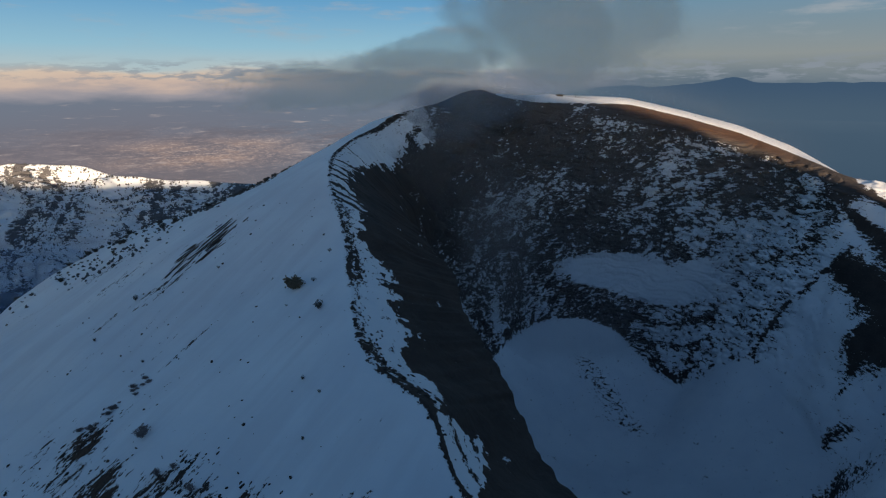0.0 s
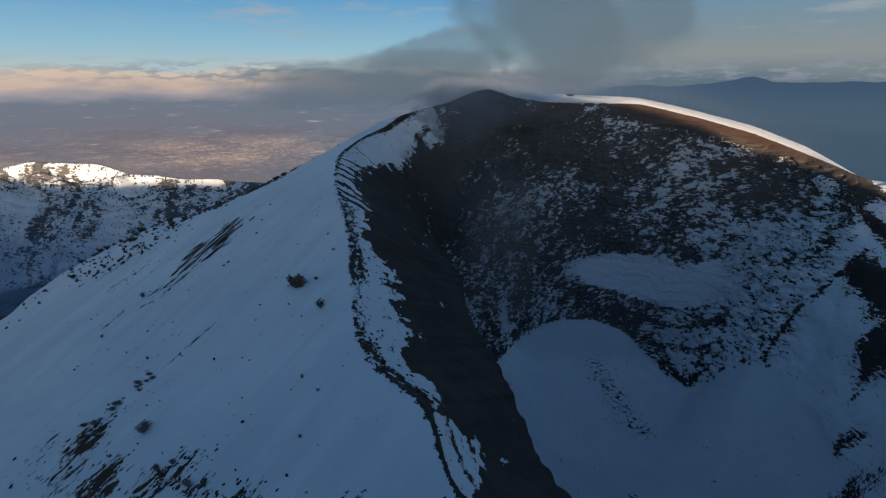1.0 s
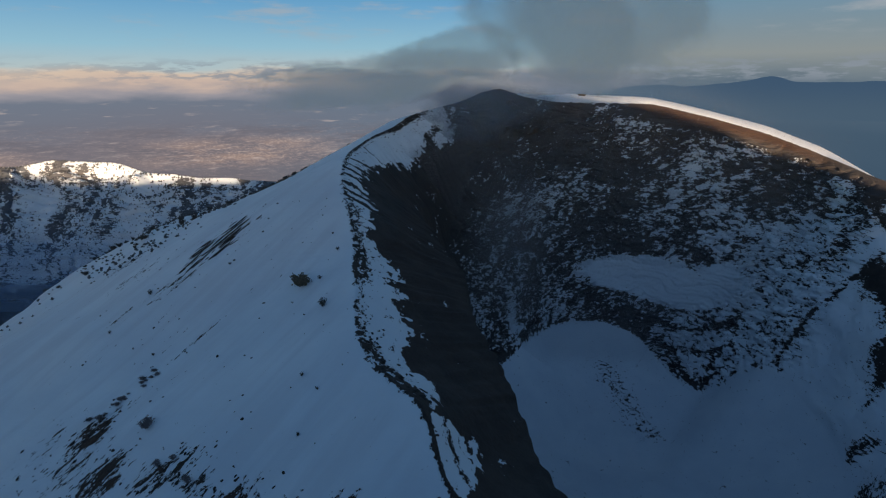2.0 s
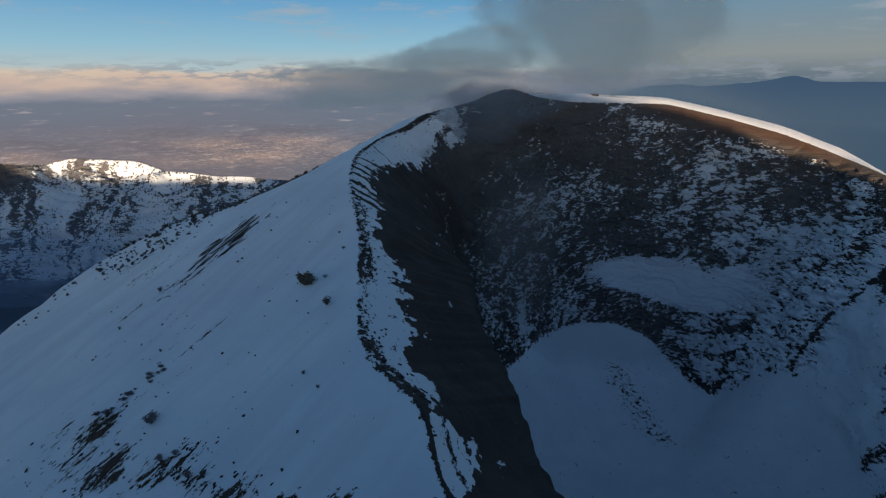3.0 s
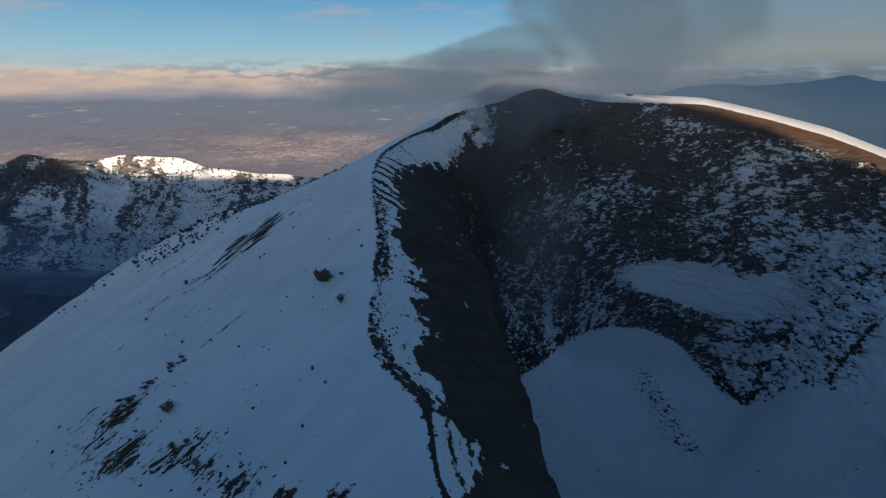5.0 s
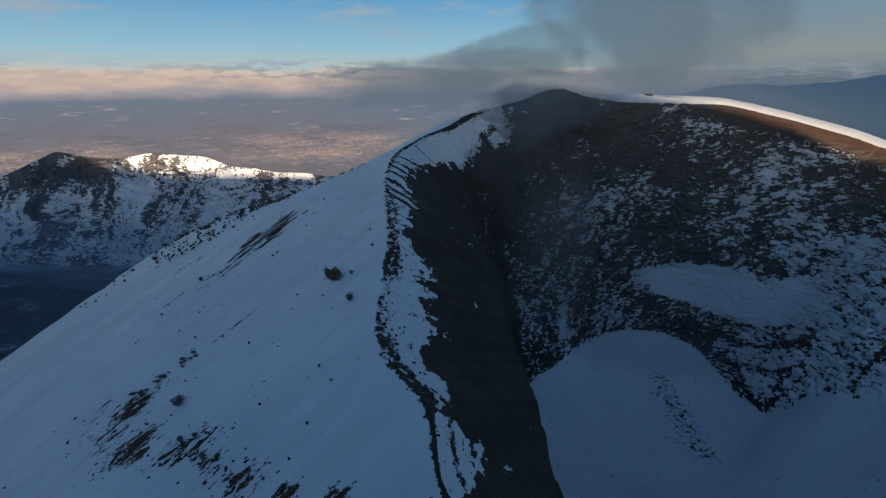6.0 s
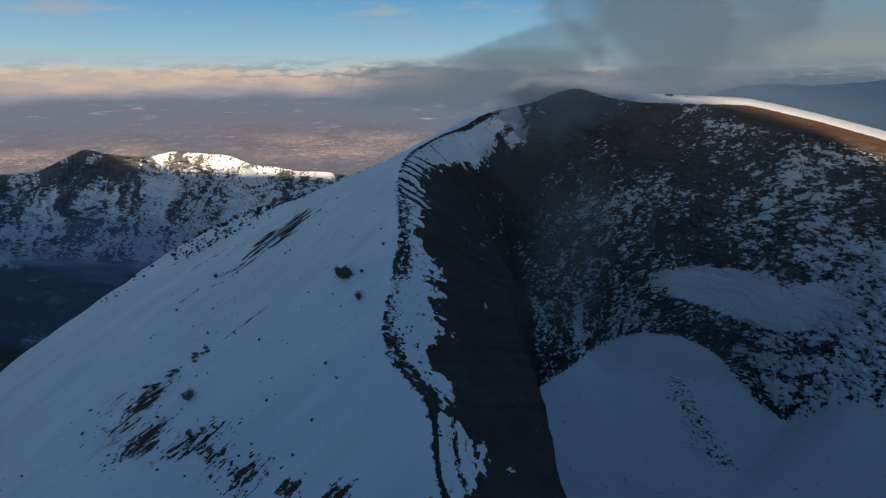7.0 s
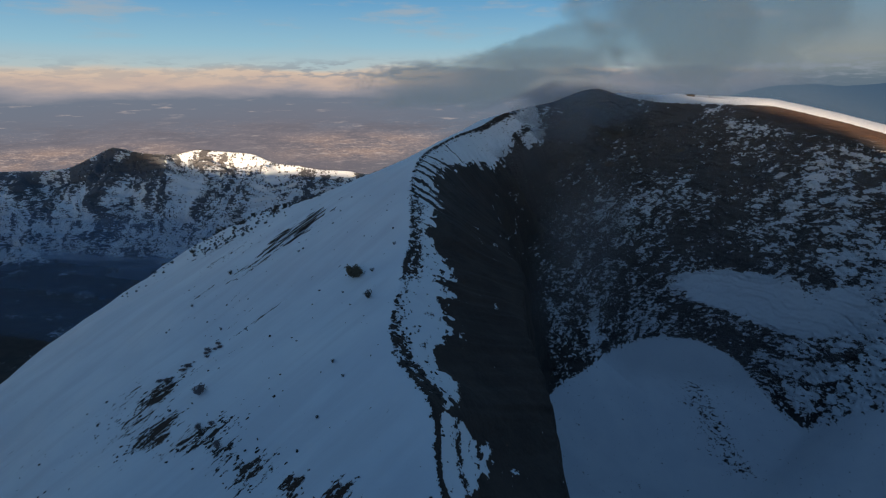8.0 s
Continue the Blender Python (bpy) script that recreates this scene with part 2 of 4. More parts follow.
# share of bare rock on the high cliff: rows of step, columns of angle
BARE_S = [-2.85, -2.4, -2.12, -1.92, -1.75, -1.45, -1.15, -0.85, -0.4]
BARE_A = [20, 30, 41, 52, 60, 68, 76, 84, 101, 122]
BARE = [[0.26, 0.22, 0.20, 0.22, 0.30, 0.52, 0.78, 0.86, 0.82, 0.80], [0.26, 0.20, 0.18, 0.20, 0.28, 0.46, 0.70, 0.82, 0.72, 0.70],
        [0.42, 0.30, 0.26, 0.24, 0.12, 0.16, 0.26, 0.40, 0.76, 0.74], [0.50, 0.36, 0.26, 0.12, -0.08, -0.16, -0.16, 0.00, 0.80, 0.68],
        [0.45, 0.28, 0.20, 0.24, 0.44, 0.54, 0.74, 0.84, 0.66, 0.72], [0.50, 0.32, 0.26, 0.36, 0.54, 0.66, 0.82, 0.88, 0.66, 0.82],
        [0.72, 0.66, 0.66, 0.66, 0.68, 0.70, 0.88, 1.04, 1.00, 1.06], [0.85, 1.00, 1.02, 1.00, 0.94, 0.88, 0.76, 0.60, 0.86, 1.12],
        [0.95, 1.2, 1.25, 1.25, 1.25, 1.2, 1.1, 1.02, 1.08, 1.15]]


def bare_share(a, s):
    """The table above, read smoothly."""
    t = np.array(BARE)
    i = np.clip(np.interp(s, BARE_S, np.arange(len(BARE_S))), 0, len(BARE_S) - 1.001)
    j = np.clip(np.interp(a, BARE_A, np.arange(len(BARE_A))), 0, len(BARE_A) - 1.001)
    i0, j0 = i.astype(int), j.astype(int)
    u, v = i - i0, j - j0
    return (t[i0, j0] * (1 - v) + t[i0, j0 + 1] * v) * (1 - u) + (t[i0 + 1, j0] * (1 - v) + t[i0 + 1, j0 + 1] * v) * u


def snow_ledge(a, s):
    """The broad ledge half-way down the cliff, which keeps a field of snow."""
    top = np.interp(a, [48, 65, 84, 92], [-1.74, -1.78, -1.88, -1.92])
    low = np.interp(a, [48, 65, 84, 92], [-2.04, -2.10, -2.24, -2.16])
    return smooth(low - 0.06, low + 0.04, s) * smooth(top + 0.03, top - 0.04, s) * smooth(97, 89, a) * smooth(42, 54, a)


ANGLES = np.concatenate([np.arange(8, 135, 0.20), np.arange(135, 166, 0.22), np.arange(166, 190, 0.14), np.arange(190, 245, 0.22), np.arange(245, 368, 0.8)])
STEPS = np.concatenate([np.linspace(-4, -3, 30)[:-1], np.linspace(-3, -2, 100)[:-1], np.linspace(-2, -1, 185)[:-1], np.linspace(-1, 0, 110)[:-1],
                        np.linspace(0, 0.3, 26)[:-1], np.linspace(0.3, 2.5, 130)[:-1], np.linspace(2.5, 19, 110)])


def build_cone():
    A, S = np.meshgrid(ANGLES, STEPS, indexing="ij")
    P = cone_point(A, S)
    N = grid_normals(P, wrap=True)
    N *= np.sign(N[..., 2:3] + 1e-6)
    x, y, z = P[..., 0], P[..., 1], P[..., 2]
    turn = A + 3 * S - 17 * smooth(-0.6, -1.4, S)
    left = smooth(126, 133, turn) * (1 - smooth(243, 250, A))      # the scree side
    far = smooth(14, 24, A) * (1 - smooth(126, 133, turn))         # the high cliff
    right = 1 - np.clip(left + far, 0, 1)
    wall = smooth(-3.0, -2.8, S) * (1 - smooth(-0.25, 0.0, S))
    out = smooth(0.0, 0.3, S)
    # beds of lava that step the cliff, and crags
    warp = fbm(x * 0.02, y * 0.02, z * 0.02, 3, 41)
    beds = z * 0.085 + warp * 2.2 + A * 0.02
    terrace = (beds - np.floor(beds))
    terrace = terrace ** 2.2 * 3.4
    beds2 = z * 0.26 + warp * 3.0
    terrace2 = (beds2 - np.floor(beds2)) * 1.1
    crag = ridged(x * 0.022, y * 0.022, z * 0.03, 4, 3) * 6 + fbm(x * 0.10, y * 0.10, z * 0.22, 4, 7) * 3.2
    # broken ledges that hold the snow, tilted where the beds rise to the summit
    arc = np.radians(A) * 200
    level = z + arc * np.interp(A, [20, 55, 85, 125], [-0.05, 0.0, 0.07, 0.16]) + warp * 4
    flake = (1 - smooth(-0.95, -0.6, S) * smooth(86, 72, A)) * (0.75 * fbm(arc * 0.085, level * 0.17, 0 * A, 4, 141, 0.65) + 0.95 * fbm(arc * 0.23, level * 0.50, 0 * A, 3, 143, 0.7))
    crag = crag * 0.8 + flake * 3.0
    cliff = far * wall * (1 - 0.75 * snow_ledge(A, S)) * (1 - 0.65 * smooth(-0.75, -0.35, S)) * (crag - terrace - terrace2)
    scree = left * wall * (fbm(x * 0.03, y * 0.03, z * 0.03, 4, 13) * 3 + fbm(A * 0.9, S * 0.7, 0 * z, 3, 15) * 1.4 * smooth(0, -0.6, S))
    rough = right * wall * (fbm(x * 0.03, y * 0.03, z * 0.03, 4, 17) * 7)
    P = P + N * (cliff + scree + rough)[..., None]
    soft_bumps = fbm(x * 0.012, y * 0.012, z * 0.01, 4, 11)
    P[..., 2] += out * soft_bumps * np.clip(S * 100 * 0.045, 0.2, 7) + smooth(-3.2, -4, S) * soft_bumps * 5
    P[..., 2] += bump_on(A, 14, 7) * bump_on(S, 0.02, 0.22) * fbm(x * 0.12, y * 0.12, 0 * x, 3, 57) * 5
    clump = fbm(x * 0.016, y * 0.016, z * 0.02, 4, 51)
    small = fbm(x * 0.14, y * 0.14, z * 0.3, 3, 53)
    # far cliff: bare rock, with snow where its steps lie flatter, more of it low down and to the open side
    shelf = smooth(0.62, 0.95, beds - np.floor(beds)) * 0.16 + smooth(0.5, 0.9, beds2 - np.floor(beds2)) * 0.10
    wide = fbm(x * 0.035, y * 0.035, z * 0.05, 3, 55)
    bare = far * (bare_share(A + 5 * wide, S + 0.10 * clump) + 0.07 - shelf * 0.4 + clump * 0.38 + wide * 0.32 - flake * 0.85)
    # the broad ledge keeps a smooth field of snow
    bare -= far * 0.75 * snow_ledge(A, S + 0.06 * wide) * (0.85 + 0.4 * clump)
    # stripes of rock that run down across the snow at the cliff's foot
    for s0, a0, a1 in ((-2.22, 44, 76), (-2.50, 42, 66), (-2.78, 40, 64)):
        bare += far * 0.58 * bump_on(S + 0.010 * (A - a0) + 0.06 * wide, s0, 0.040) * smooth(a0 - 4, a0 + 4, A) * smooth(a1 + 6, a1 - 4, A)
    # scree side: snow below the rim down to a ragged line, then bare
    wob = 0.05 * fbm(A * 0.5, S * 2, 0 * A, 3, 61) + 0.07 * fbm(x * 0.10, y * 0.10, z * 0.10, 3, 63) + 0.11 * fbm(x * 0.33, y * 0.33, z * 0.33, 3, 65)
    split = np.interp(A, [126, 131, 136, 140, 146, 152, 157, 160, 165, 168, 176, 182, 189, 193, 199, 202.8, 204.6, 207.2, 212, 214.2, 215.3, 216.2, 217, 219.5, 222.6, 225, 229.6, 232.3, 232.9, 233.3, 233.8, 235, 236.4, 237.5, 238.4, 242],
                      [-0.36, -0.36, -0.38, -0.3, -0.44, -0.5, -0.44, -0.34, -0.36, -0.32, -0.24, -0.20, -0.24, -0.26, -0.24, -0.17, -0.10, -0.27, -0.33, -0.24, -0.44, -0.44, -0.24, -0.40, -0.38, -0.27, -0.26, -0.20, -0.02, -0.14, -0.25, -0.33, -0.35, -0.25, -0.04, -0.02]) + wob
    scree_bare = smooth(split + 0.05, split - 0.07, S) * (1.25 + small * 0.3) - 0.75 * smooth(0.30, 0.45, small) * smooth(0.15, 0.4, clump)
    # a broken band of rock along the crest, ribs that lead down from it, and two notches
    strong = np.interp(A, [130, 136, 140, 148, 152, 160, 170, 175, 186, 192, 200, 207, 213, 216, 219, 224, 228, 232, 234, 240, 243],
                       [0, 0.45, 0.85, 0.85, 0.7, 0.65, 0.75, 0.55, 0.45, 0.4, 0.56, 0.56, 0.7, 0.35, 0.42, 0.55, 0.75, 1.0, 0.9, 0.9, 0.9])
    width = np.interp(A, [130, 140, 148, 152, 160, 175, 192, 200, 207, 213, 216, 219, 224, 228, 232, 233.5, 240, 243],
                      [0.05, 0.09, 0.08, 0.05, 0.045, 0.05, 0.05, 0.15, 0.17, 0.22, 0.08, 0.11, 0.13, 0.15, 0.17, 0.04, 0.04, 0.08])
    crest = strong * smooth(width, width * 0.35, -S) * smooth(0.03, 0.0, S)
    crest = np.maximum(crest, 0.62 * bump_on(S, -0.15, 0.035) * smooth(232.6, 233.4, A) * smooth(238.5, 236.5, A))
    for a0, lean, thick in ((178.0, 24, 0.30), (182.2, 20, 0.45), (185.5, 15, 0.6), (187.8, 9, 0.6), (190.6, 3, 0.55), (193.2, -1, 0.55), (195.6, -4, 0.6)):
        crest = np.maximum(crest, 1.0 * bump_on(A - lean * S + 1.2 * wide, a0, thick + 1.6 * np.abs(S)) * smooth(0.01, -0.02, S) * smooth(-0.5, -0.36, S))
    crest = np.maximum(crest, 0.75 * bump_on(A - 3 * S + 0.8 * wide, 165.6, 0.30) * smooth(0, -0.03, S) * smooth(-0.4, -0.3, S))
    crest = np.maximum(crest, 0.95 * bump_on(A - 6 * S, 140.6, 1.5) * smooth(-0.15, -0.26, S) + 0.85 * bump_on(A, 135.5, 2.0) * bump_on(S, -0.22, 0.06))
    scree_bare = left * np.maximum(np.maximum(scree_bare, crest), 0.06 + 0.30 * small)
    # open side: snow slopes with one thick band of rock, and a rocky gully where it meets the cliff
    B = (A + 180) % 360 - 180
    band = bump_on(S, -1.52 + 0.12 * fbm(B * 0.15, 0 * B, 0 * B, 3, 71), 0.21) * smooth(17, 12, B) * smooth(-34, -20, B)
    band = np.maximum(band, bump_on(S, -1.80, 0.22) * smooth(0.5, -2.5, B + 3 * small) * smooth(-16, -8, B))
    wavy = 0.05 * fbm(B * 0.3, 0 * B, 0 * B, 3, 75)
    band = np.maximum(band, bump_on(S, -0.30 + wavy, 0.10) * smooth(21, 17, B) * smooth(-26, -10, B) * 0.95)
    band = np.maximum(band, bump_on(S, -0.96 - 0.012 * (17 - B) + wavy, 0.10 + 0.006 * (17 - B)) * smooth(20, 16, B) * smooth(-26, -10, B) * 0.95)
    buttress = bump_on(B, 20.5, 3.0) * smooth(-1.5, -1.1, S) * smooth(0.02, -0.08, S)
    gully = bump_on(B, 15.7 - (S + 1.8) * 8.0 + 2.2 * fbm(S * 3, 0 * S, 0 * S, 3, 73), 0.75) * smooth(-2.95, -2.7, S) * smooth(-1.5, -1.65, S) * (0.75 + 0.6 * small)
    near = smooth(-60, -85, B) * 1.1
    right_bare = right * (band * 1.25 + near + small * 0.3 + 0.02) + (gully * 0.95 + buttress * 0.35) * (1 - left)
    inner = smooth(-3.04, -2.94, S) * (1 - smooth(0.0, 0.03, S))
    rock = inner * (bare - 0.8 * bump_on(x, 71, 7) * bump_on(y, 478, 14) + scree_bare + right_bare)
    rock += (S < -2.94) * (0.56 * bump_on(x, 160 + (488 - y) * 0.36, 20) * smooth(395, 415, y) * smooth(512, 480, y) - 0.2)
    for sx, sy, w in ((316, 359, 4), (323, 351, 3), (309, 344, 4), (302, 338, 2.5), (286, 318, 6), (262, 284, 15), (150, 338, 5), (216, 346, 4)):
        rock += 0.75 * bump_on(x, sx, w * 1.4) * bump_on(y, sy, w)
    # flank: patches where ribs of lava show through the snow
    ca, sa = math.cos(FALL), math.sin(FALL)
    for cx, cy, la, lb, top in OUTCROPS:
        u, v = (x - cx) * ca + (y - cy) * sa, -(x - cx) * sa + (y - cy) * ca
        rock = np.maximum(rock, out * top * np.exp(-(u / la) ** 2 - (v / lb) ** 2))
    rock += 0.5 * bump_on(A, 15, 7) * bump_on(S, 0.0, 0.15) * smooth(0.0, 0.35, small)
    rock += 0.95 * bump_on(A, 25.5, 3.2) * smooth(-0.02, 0.0, S) * smooth(0.5, 0.3, S) * (0.8 + 0.8 * small)
    rock += out * 0.10 * smooth(0.1, 0.5, fbm(A * 0.8, S * 1.3, 0 * A, 4, 81)) * smooth(0.3, 1.2, S)
    rock += smooth(2.6, 3.6, S + 0.4 * clump) * (0.95 + 0.4 * small + 0.9 * clump)
    brown = out * smooth(0.3, 0.55, rock) * smooth(3.0, 2.0, S)
    rust = brown * 0.6 + far * smooth(-0.75, -0.25, S) * smooth(30, 42, A) * (1 - smooth(70, 84, A)) + left * 0.30 * smooth(0.2, 0.6, clump + 0.3)
    return P, rock, np.clip(rust, 0, 1), smooth(0.02, 0.12, S), far


P, rock, rust, slope, pale = build_cone()
cone = tagged(sheet("volcano_cone", P, M_CONE, {"rock": rock, "rust": rust, "slope": slope, "pale": pale}, wrap=True),
              "snow-covered volcano cone with a deep dark rock crater", "volcano", kind="structure")
CONE_P = P


def on_cone(ang, s):
    """The place on the cone at an angle round the crater and a step s."""
    i = int(np.argmin(np.abs((ANGLES - ang + 180) % 360 - 180)))
    j = int(np.clip(np.searchsorted(STEPS, s), 1, len(STEPS) - 1))
    k = (s - STEPS[j - 1]) / (STEPS[j] - STEPS[j - 1])
    return Vector(CONE_P[i, j - 1] * (1 - k) + CONE_P[i, j] * k)


# ---------------------------------------------------------------- the old crater wall behind
SOMMA = [(-3000, 700, 40), (-2100, 1250, 60), (-1700, 1400, 36), (-1600, 1440, 32), (-1540, 1460, 42), (-1480, 1480, 66), (-1390, 1500, 110), (-1310, 1508, 92), (-1250, 1515, 86), (-1190, 1520, 88), (-1100, 1530, 104), (-921, 1535, 98), (-835, 1523, 73), (-770, 1516, 65), (-705, 1510, 61), (-500, 1500, 50), (-200, 1650, 10), (300, 1900, -60)]


def build_somma():
    c = np.array(SOMMA, float)
    u = np.concatenate([[0], np.cumsum(np.hypot(np.diff(c[:, 0]), np.diff(c[:, 1])))])
    t = np.concatenate([np.arange(0, 900, 12.0), np.arange(900, 2900, 3.2), np.arange(2900, u[-1], 20.0)])
    line = np.stack([np.interp(t, u, c[:, k]) for k in range(3)], -1)
    k = np.exp(-0.5 * (np.arange(-12, 13) / 5.0) ** 2)
    for q in range(3):
        line[12:-12, q] = np.convolve(line[:, q], k / k.sum(), "valid")
    v = np.concatenate([np.linspace(-1, 0, 130)[:-1], np.linspace(0, 1, 30)])
    tang = np.gradient(line, axis=0)[:, :2]
    tang /= np.linalg.norm(tang, axis=1, keepdims=True)
    side = np.stack([-tang[:, 1], tang[:, 0]], -1)
    V = np.tile(v, (len(t), 1))
    T = np.tile(t[:, None], (1, len(v)))
    dist = np.where(V < 0, V * np.interp(line[:, 0], [-1550, -1200], [380, 285])[:, None], V * 700)
    base = -185.0
    prof = np.where(V < 0, (1 + V) ** 1.15 + 0.10 * np.sin((1 + V) * np.pi), (1 - V) ** 1.3)
    P = np.zeros((len(t), len(v), 3))
    P[..., :2] = line[:, None, :2] + side[:, None, :] * dist[..., None]
    P[..., 2] = base + (line[:, None, 2] - base) * prof
    x, y, z = P[..., 0], P[..., 1], P[..., 2]
    face = smooth(-1, -0.85, V) * (1 - smooth(-0.10, 0.0, V))
    warp = fbm(x * 0.006, y * 0.006, z * 0.01, 3, 23)
    spur = fbm(T * 0.011 + warp * 0.9, V * 1.1, 0 * V, 3, 21)
    chute = 1 - np.abs(fbm(T * 0.016 + warp * 0.5 + V * 0.35, V * 0.25, 0 * V, 2, 25)) * 7
    beds = z * 0.045 + warp * 2
    crag = fbm(x * 0.02, y * 0.02, z * 0.035, 5, 5)
    N = grid_normals(P)
    N *= np.sign(N[..., 2:3] + 1e-6)
    P = P + N * (face * (spur * 40 + crag * 16 - np.clip(chute, 0, 1) * 8 - (beds - np.floor(beds)) ** 2 * 10))[..., None]
    P[..., 2] += fbm(x * 0.012, y * 0.012, 0 * z, 4, 9) * 5
    nz = np.abs(grid_normals(P)[..., 2])
    butt = fbm(T * 0.013 + warp * 1.2 + V * 0.5, V * 1.3, 0 * V, 3, 27)
    rib = fbm(T * 0.05 + warp * 2 + V * 1.5, V * 2.2, 0 * V, 3, 28)
    rock = smooth(-1, -0.7, V) * smooth(0.02, -0.02, V) * (0.48 + butt * 0.7 + spur * 0.3 + rib * 0.65 + crag * 0.6 + 0.5 * fbm(x * 0.06, y * 0.06, z * 0.09, 3, 37) - np.clip(chute, 0, 1) * 0.5 - smooth(0.6, 0.9, nz) * 0.2
                                                            + 0.8 * bump_on(x, -1365, 110) * smooth(-0.5, -0.1, V) + 0.25 * bump_on(x, -1500, 220) - 0.12 * smooth(-1250, -900, x) - 0.20 * smooth(-1180, -1080, x) * smooth(-0.5, -0.2, V))
    rock += 0.8 * smooth(-0.84, -0.99, V) * (1 + crag)
    rock += smooth(0.1, 0.5, fbm(x * 0.05, y * 0.05, 0 * z, 3, 29)) * 0.2
    rock = rock * smooth(0.15, 0.0, V) + 0.22 * bump_on(V, -0.10, 0.12) * smooth(-0.3, 0.4, crag + 0.2) + 0.8 * bump_on(V, 0.012, 0.012) * smooth(-0.2, 0.2, crag)
    rock += smooth(-1260, -1100, x) * bump_on(V, -0.12, 0.2) * (0.22 + 0.9 * fbm(x * 0.08, y * 0.08, z * 0.10, 4, 33))
    return P, rock


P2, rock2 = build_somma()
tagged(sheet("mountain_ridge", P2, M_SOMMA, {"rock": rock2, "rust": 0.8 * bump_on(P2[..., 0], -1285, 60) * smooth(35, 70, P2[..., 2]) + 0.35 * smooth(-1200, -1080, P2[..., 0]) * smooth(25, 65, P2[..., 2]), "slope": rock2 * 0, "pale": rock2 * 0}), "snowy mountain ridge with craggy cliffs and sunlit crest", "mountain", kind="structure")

# ---------------------------------------------------------------- ground to the horizon
def srgb(r, g, b):
    return tuple(((c / 255 + 0.055) / 1.055) ** 2.4 for c in (r, g, b))


def ground_material():
    n = Nodes("plain_ground")
    p = n.place()
    fields = n.noise(p, 0.009, 8, 0.7)
    far = n.attr("far")
    sea = n.attr("sea")
    # haze is put into the base colours: bluish woods, pale mauve plain far out
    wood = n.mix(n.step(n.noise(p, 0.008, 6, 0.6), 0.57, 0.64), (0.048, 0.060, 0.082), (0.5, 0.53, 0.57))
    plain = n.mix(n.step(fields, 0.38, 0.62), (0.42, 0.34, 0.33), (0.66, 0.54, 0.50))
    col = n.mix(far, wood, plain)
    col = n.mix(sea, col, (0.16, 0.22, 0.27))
    return n.finish(col, 0.85, fields, 6.0, 0.4)


def build_ground():
    ang = np.arange(0, 360, 0.75)
    rr = np.concatenate([np.linspace(500, 1900, 60)[:-1], np.linspace(1900, 4720, 90)])
    A, R = np.meshgrid(np.radians(ang), rr, indexing="ij")
    x, y = CX + R * np.cos(A), CY + R * np.sin(A)
    z = -182 - np.clip(R - 1900, 0, 4000) * 0.16 + fbm(x * 0.003, y * 0.003, 0 * x, 4, 31) * 8
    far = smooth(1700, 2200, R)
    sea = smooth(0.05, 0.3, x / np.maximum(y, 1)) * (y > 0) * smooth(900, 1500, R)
    return np.stack([x, y, z], -1), far, sea


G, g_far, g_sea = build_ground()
tagged(sheet("ground", G, ground_material(), {"far": g_far, "sea": g_sea}, wrap=True), "wide plain with fields far below, colours paled for haze", "plain", kind="structure")


